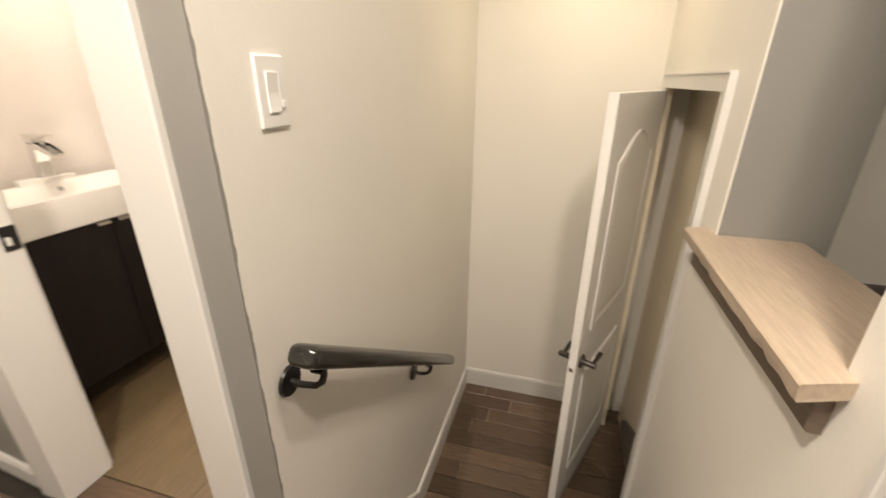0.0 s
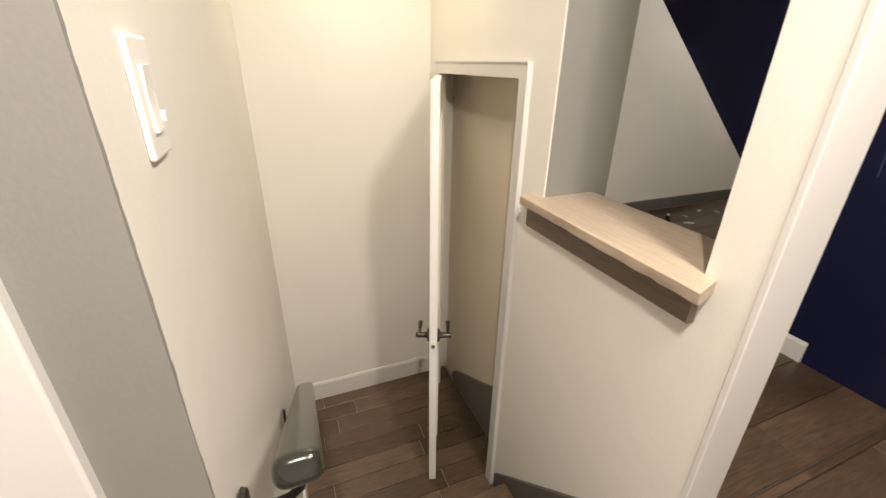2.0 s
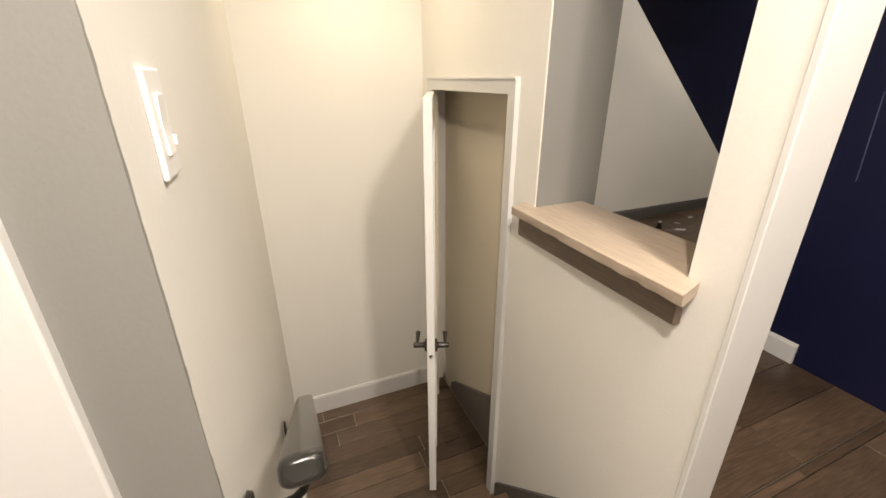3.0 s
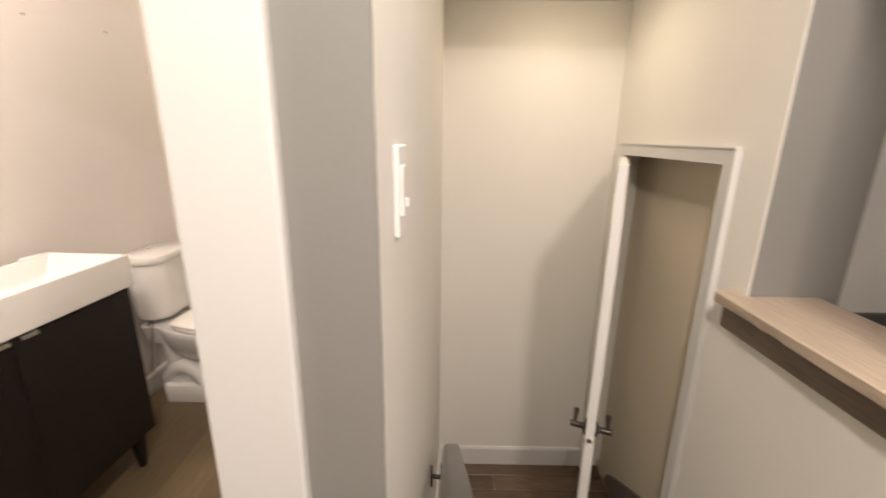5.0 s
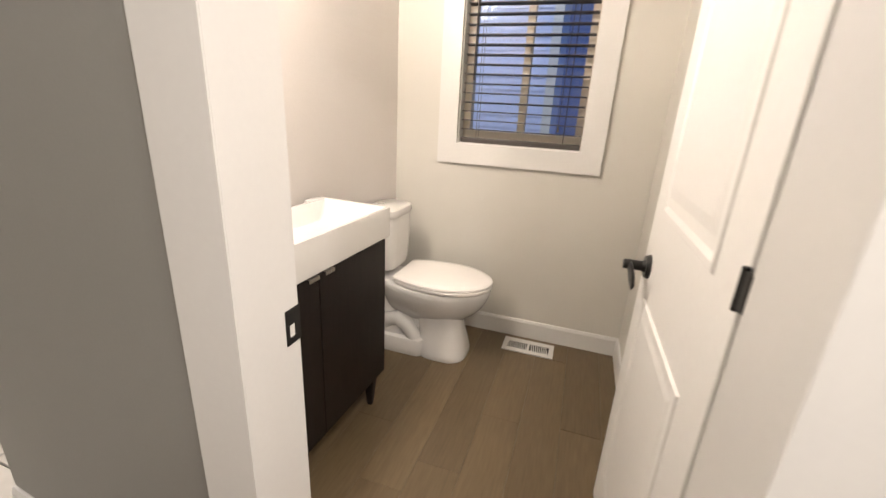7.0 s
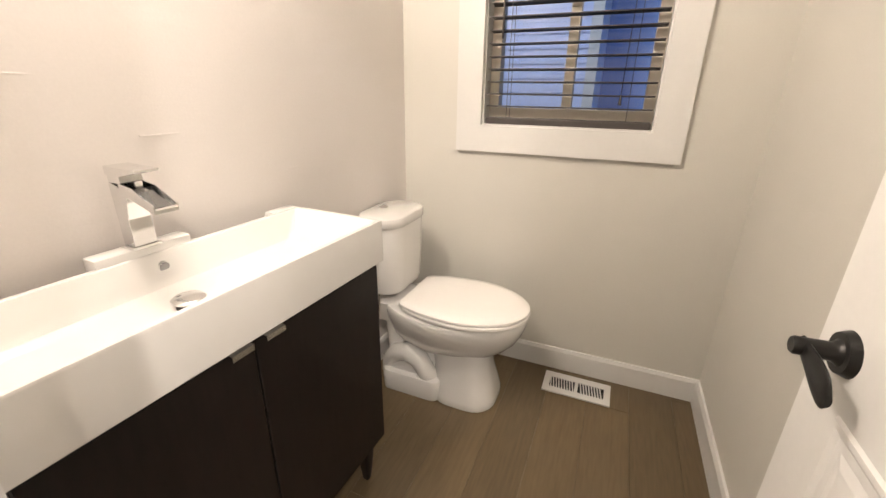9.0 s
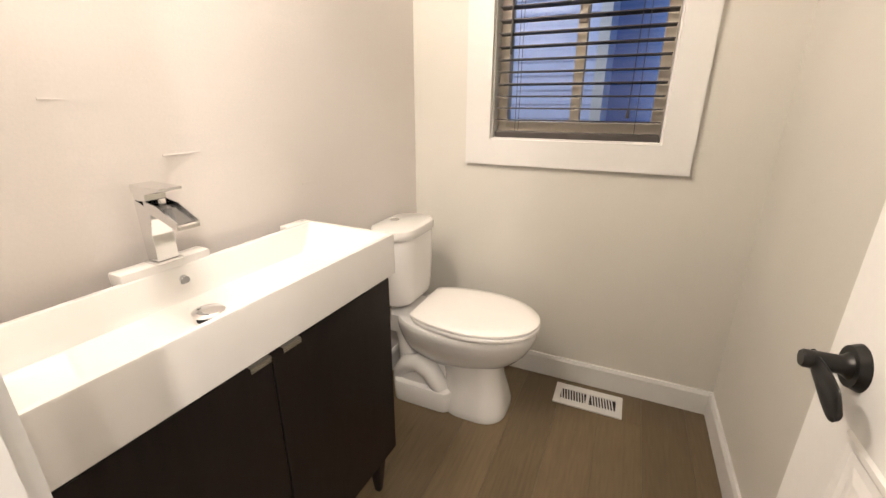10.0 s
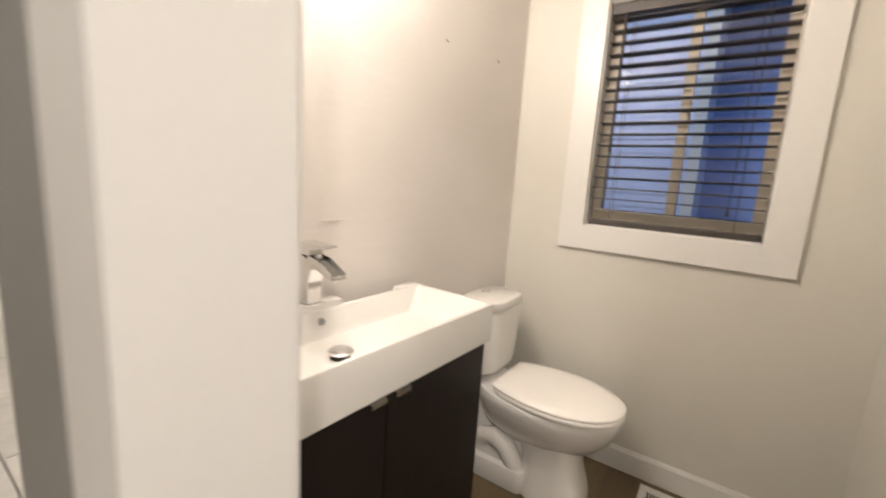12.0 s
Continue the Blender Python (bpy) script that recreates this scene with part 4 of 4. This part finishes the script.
def blind():
    s = thing("venetian_blind", ((WX0 + WX1) / 2, 2.437, WZ1), "dark brown horizontal slat blind with open slats", "blind")
    half = (WX1 - WX0) / 2 - 0.012
    part("head_rail", box((-half, -0.028, -0.050), (half, 0.028, -0.008), 0.003), BLIND, s)
    zb = WZ0 + 0.001 - WZ1
    part("bottom_rail", box((-half, -0.026, zb), (half, 0.026, zb + 0.031), 0.004), BLIND, s)
    rng = random.Random(5)
    bm = bmesh.new()
    ring = []
    for k in range(7):
        u = -0.025 + 0.05 * k / 6
        ring.append((u, 0.0025 * (1 - (u / 0.025) ** 2) + 0.0014))
    ring += [(u, z - 0.0028) for u, z in reversed(ring)]
    ends = [[bm.verts.new((x, u, z)) for u, z in ring] for x in (-half, half)]
    k = len(ring)
    bm.faces.new(ends[0])
    bm.faces.new(ends[1])
    for i in range(k):
        bm.faces.new((ends[0][i], ends[0][(i + 1) % k], ends[1][(i + 1) % k], ends[1][i]))
    me = mesh_from("slat", bm, BLIND, True)
    n = 18
    for i in range(n):
        ob = new("slat", me)
        ob.parent = s
        ob.matrix_basis = pose(0, 0, zb + 0.073 + i * 0.0458, rng.uniform(-2, 2) - 4, rng.uniform(-0.15, 0.15), 0)
    for x in (-half + 0.085, half - 0.085):
        for y in (-0.0265, 0.0265):
            part("ladder_cord", rod((x, y, zb + 0.02), (x, y, -0.045), 0.0011, None, 6), BLIND, s)
    wd = part("tilt_wand", rod((-half + 0.055, -0.036, -0.60), (-half + 0.055, -0.034, -0.045), 0.0042, None, 8), BLIND, s)
    pc = part("pull_cord", rod((half - 0.115, -0.034, -0.80), (half - 0.105, -0.031, -0.045), 0.0013, None, 6), BLIND, s)
    part("tassel", rod((half - 0.115, -0.034, -0.83), (half - 0.115, -0.034, -0.795), 0.007, 0.003, 10), BLIND, pc)
    return s


blind()

jamb_strike = thing("strike_plate", (SX + 0.045, DY0, 0.07), "small dark metal strike plate on the landing jamb", "strike plate")
part("plate", box((-0.014, 0.0, -0.03), (0.014, 0.0018, 0.03), 0.0006, 1), BRONZE, jamb_strike)

# old filler ridges under the paint of the vanity wall
for y, z, l in ((1.12, 1.218, 0.06), (1.363, 1.103, 0.17), (1.723, 0.975, 0.08)):
    h = thing("paint_ridge", (BX0 - 0.039 * (FAR_Y - y), y, z), "faint painted-over filler ridge on the bathroom wall", "wall mark", "paint ridges")
    part("ridge", prism([(0.0, -0.0025), (0.0006, 0.0), (0.0, 0.0025), (-0.002, 0.0)], -l / 2, l / 2, "y"), BATH_PAINT, h)

# nail holes and scuffs on the vanity wall
for y, z in ((1.80, 1.72), (2.16, 1.74)):
    h = thing("nail_hole", (BX0 - 0.039 * (FAR_Y - y), y, z), "small dark nail hole in the painted wall", "wall mark", "nail holes")
    part("hole", rod((0, 0, 0), (0.0012, 0, 0), 0.005, 0.003, 8), STRINGER, h)

# narrow paler strip on the navy wall
sc = thing("pale_streak", (1.7985, 1.02, 1.05), "pale blue streak on the navy paint", "wall mark")
part("streak", prism([(-0.012, -0.15), (-0.008, -0.155), (0.001, 0.02), (0.010, 0.19), (0.006, 0.19), (-0.003, 0.03)], -0.0012, 0.0008, "x"), PALE_STREAK, sc)

# litter on the dark floor of the next room
for i, (x, y, size, turn) in enumerate(((3.40, 2.78, 1.0, 20), (2.99, 2.56, 1.25, 155), (3.54, 2.70, 0.8, 75), (3.12, 2.70, 0.6, 110))):
    h = thing("paper_scrap", (x, y, 0.001), "small white paper scrap on the dark floor", "scrap", "floor scraps", turn=turn)
    part("scrap", prism([(-0.04 * size, -0.010 * size), (0.014 * size, -0.018 * size), (0.046 * size, 0.003), (0.006, 0.017 * size), (-0.03 * size, 0.013 * size)], 0, 0.004), TRIM_PAINT, h)
# small dark object of unknown use; its pale cap stands in for a glint
stop = thing("floor_fitting", (2.85, 2.675, 0.0), "small black fitting lying on the floor with a modelled glint", "door stop")
part("base", loft([rounded(0, 0, 0.026, 0.026, 0.02, 0.0), rounded(0, 0, 0.026, 0.026, 0.02, 0.012), rounded(0, 0, 0.016, 0.016, 0.014, 0.03), rounded(0, 0, 0.015, 0.015, 0.013, 0.055)]), BLACK_METAL, stop, "", True)
part("glint", loft([rounded(0, 0, 0.013, 0.013, 0.012, 0.055), rounded(0, 0, 0.013, 0.013, 0.012, 0.064), rounded(0, 0, 0.008, 0.008, 0.007, 0.068)]), PLASTIC, stop, "pale cap standing in for the glint", True)


def neighbour():
    """The house next door, seen through the blind: lapped siding, a window and the eaves."""
    h = thing("neighbour_house", (-3.4, 6.2, -0.6), "pale sided neighbouring house in blue dusk light", "house")
    part("wall", box((-5.5, 0.02, 0), (1.95, 5.0, 4.6)), SIDING, h)
    bm = bmesh.new()
    for i in range(28):
        z = i * 0.165
        pr = prism([(0.02, z), (-0.012, z), (0.008, z + 0.172), (0.02, z + 0.172)], -5.5, 1.95, "x")
        me = bpy.data.meshes.new("tmp")
        pr.to_mesh(me)
        pr.free()
        bm.from_mesh(me)
        bpy.data.meshes.remove(me)
    part("siding", bm, SIDING, h)
    part("corner_board", box((1.83, -0.03, 0), (1.95, 0.03, 4.6)), TRIM_PAINT, h)
    part("wing", box((1.95, 1.2, 0), (6.0, 5.0, 4.6)), BLUE_SIDING, h, "blue painted recessed wing wall")
    part("roof", prism([(-0.5, 4.6), (2.5, 6.4), (5.5, 4.6), (5.5, 4.45), (-0.5, 4.45)], -5.9, 3.2, "x"), ROOFING, h)
    return h


neighbour()

# ---------------------------------------------------------------- floor pieces
lay(floor_land, "plank", -0.507, 0.548, 1.287, 1.399, LAND, 0.112, 0.92, DARK_PLANK, gap=0.0045, seed=3)
lay(floor_land, "plank", -0.507, 0.548, 1.399, SFAR - 0.002, LAND, 0.112, 0.92, DARK_PLANK, gap=0.0045, seed=4)
lay(floor_hall, "plank", -2.139, 0.429, -1.695, HALL_Y - 0.022, 0, 0.19, 1.25, DARK_PLANK, seed=7)
lay(floor_hall, "plank", 0.431, 0.543, -1.695, 0.571, 0, 0.19, 1.25, DARK_PLANK, gap=0.003, seed=8)
lay(floor_hall, "plank", 0.545, 4.299, -1.695, 0.617, 0, 0.19, 1.25, DARK_PLANK, gap=0.003, seed=8)
lay(floor_hall, "plank", 0.545, 4.299, 0.623, 1.296, 0, 0.19, 1.25, DARK_PLANK, gap=0.003, seed=9)
lay(floor_hall, "plank", 0.70, 4.299, 1.297, 2.955, 0, 0.19, 1.25, DARK_PLANK, gap=0.003, seed=15)
structure("trim_floor_strip", box((0.545, 0.6187, -0.009), (1.79, 0.6213, -0.001)), OAK_BROWN, "thin brown floor joint strip", "trim")
lay(floor_hall, "plank", -1.40, -0.738, HALL_Y - 0.02, 0.722, 0, 0.14, 1.25, DARK_PLANK, seed=10)
lay(floor_bath, "plank", -2.03, BX1, 0.724, FAR_Y, 0, 0.165, 1.1, BATH_PLANK, along="y", gap=0.0005, seed=12, chamfer=0.0007)
lay(floor_tile, "tile", -4.58, -2.145, -1.7, 2.98, 0, 0.31, 0.61, TILE, gap=0.006, seed=14, stagger=False)
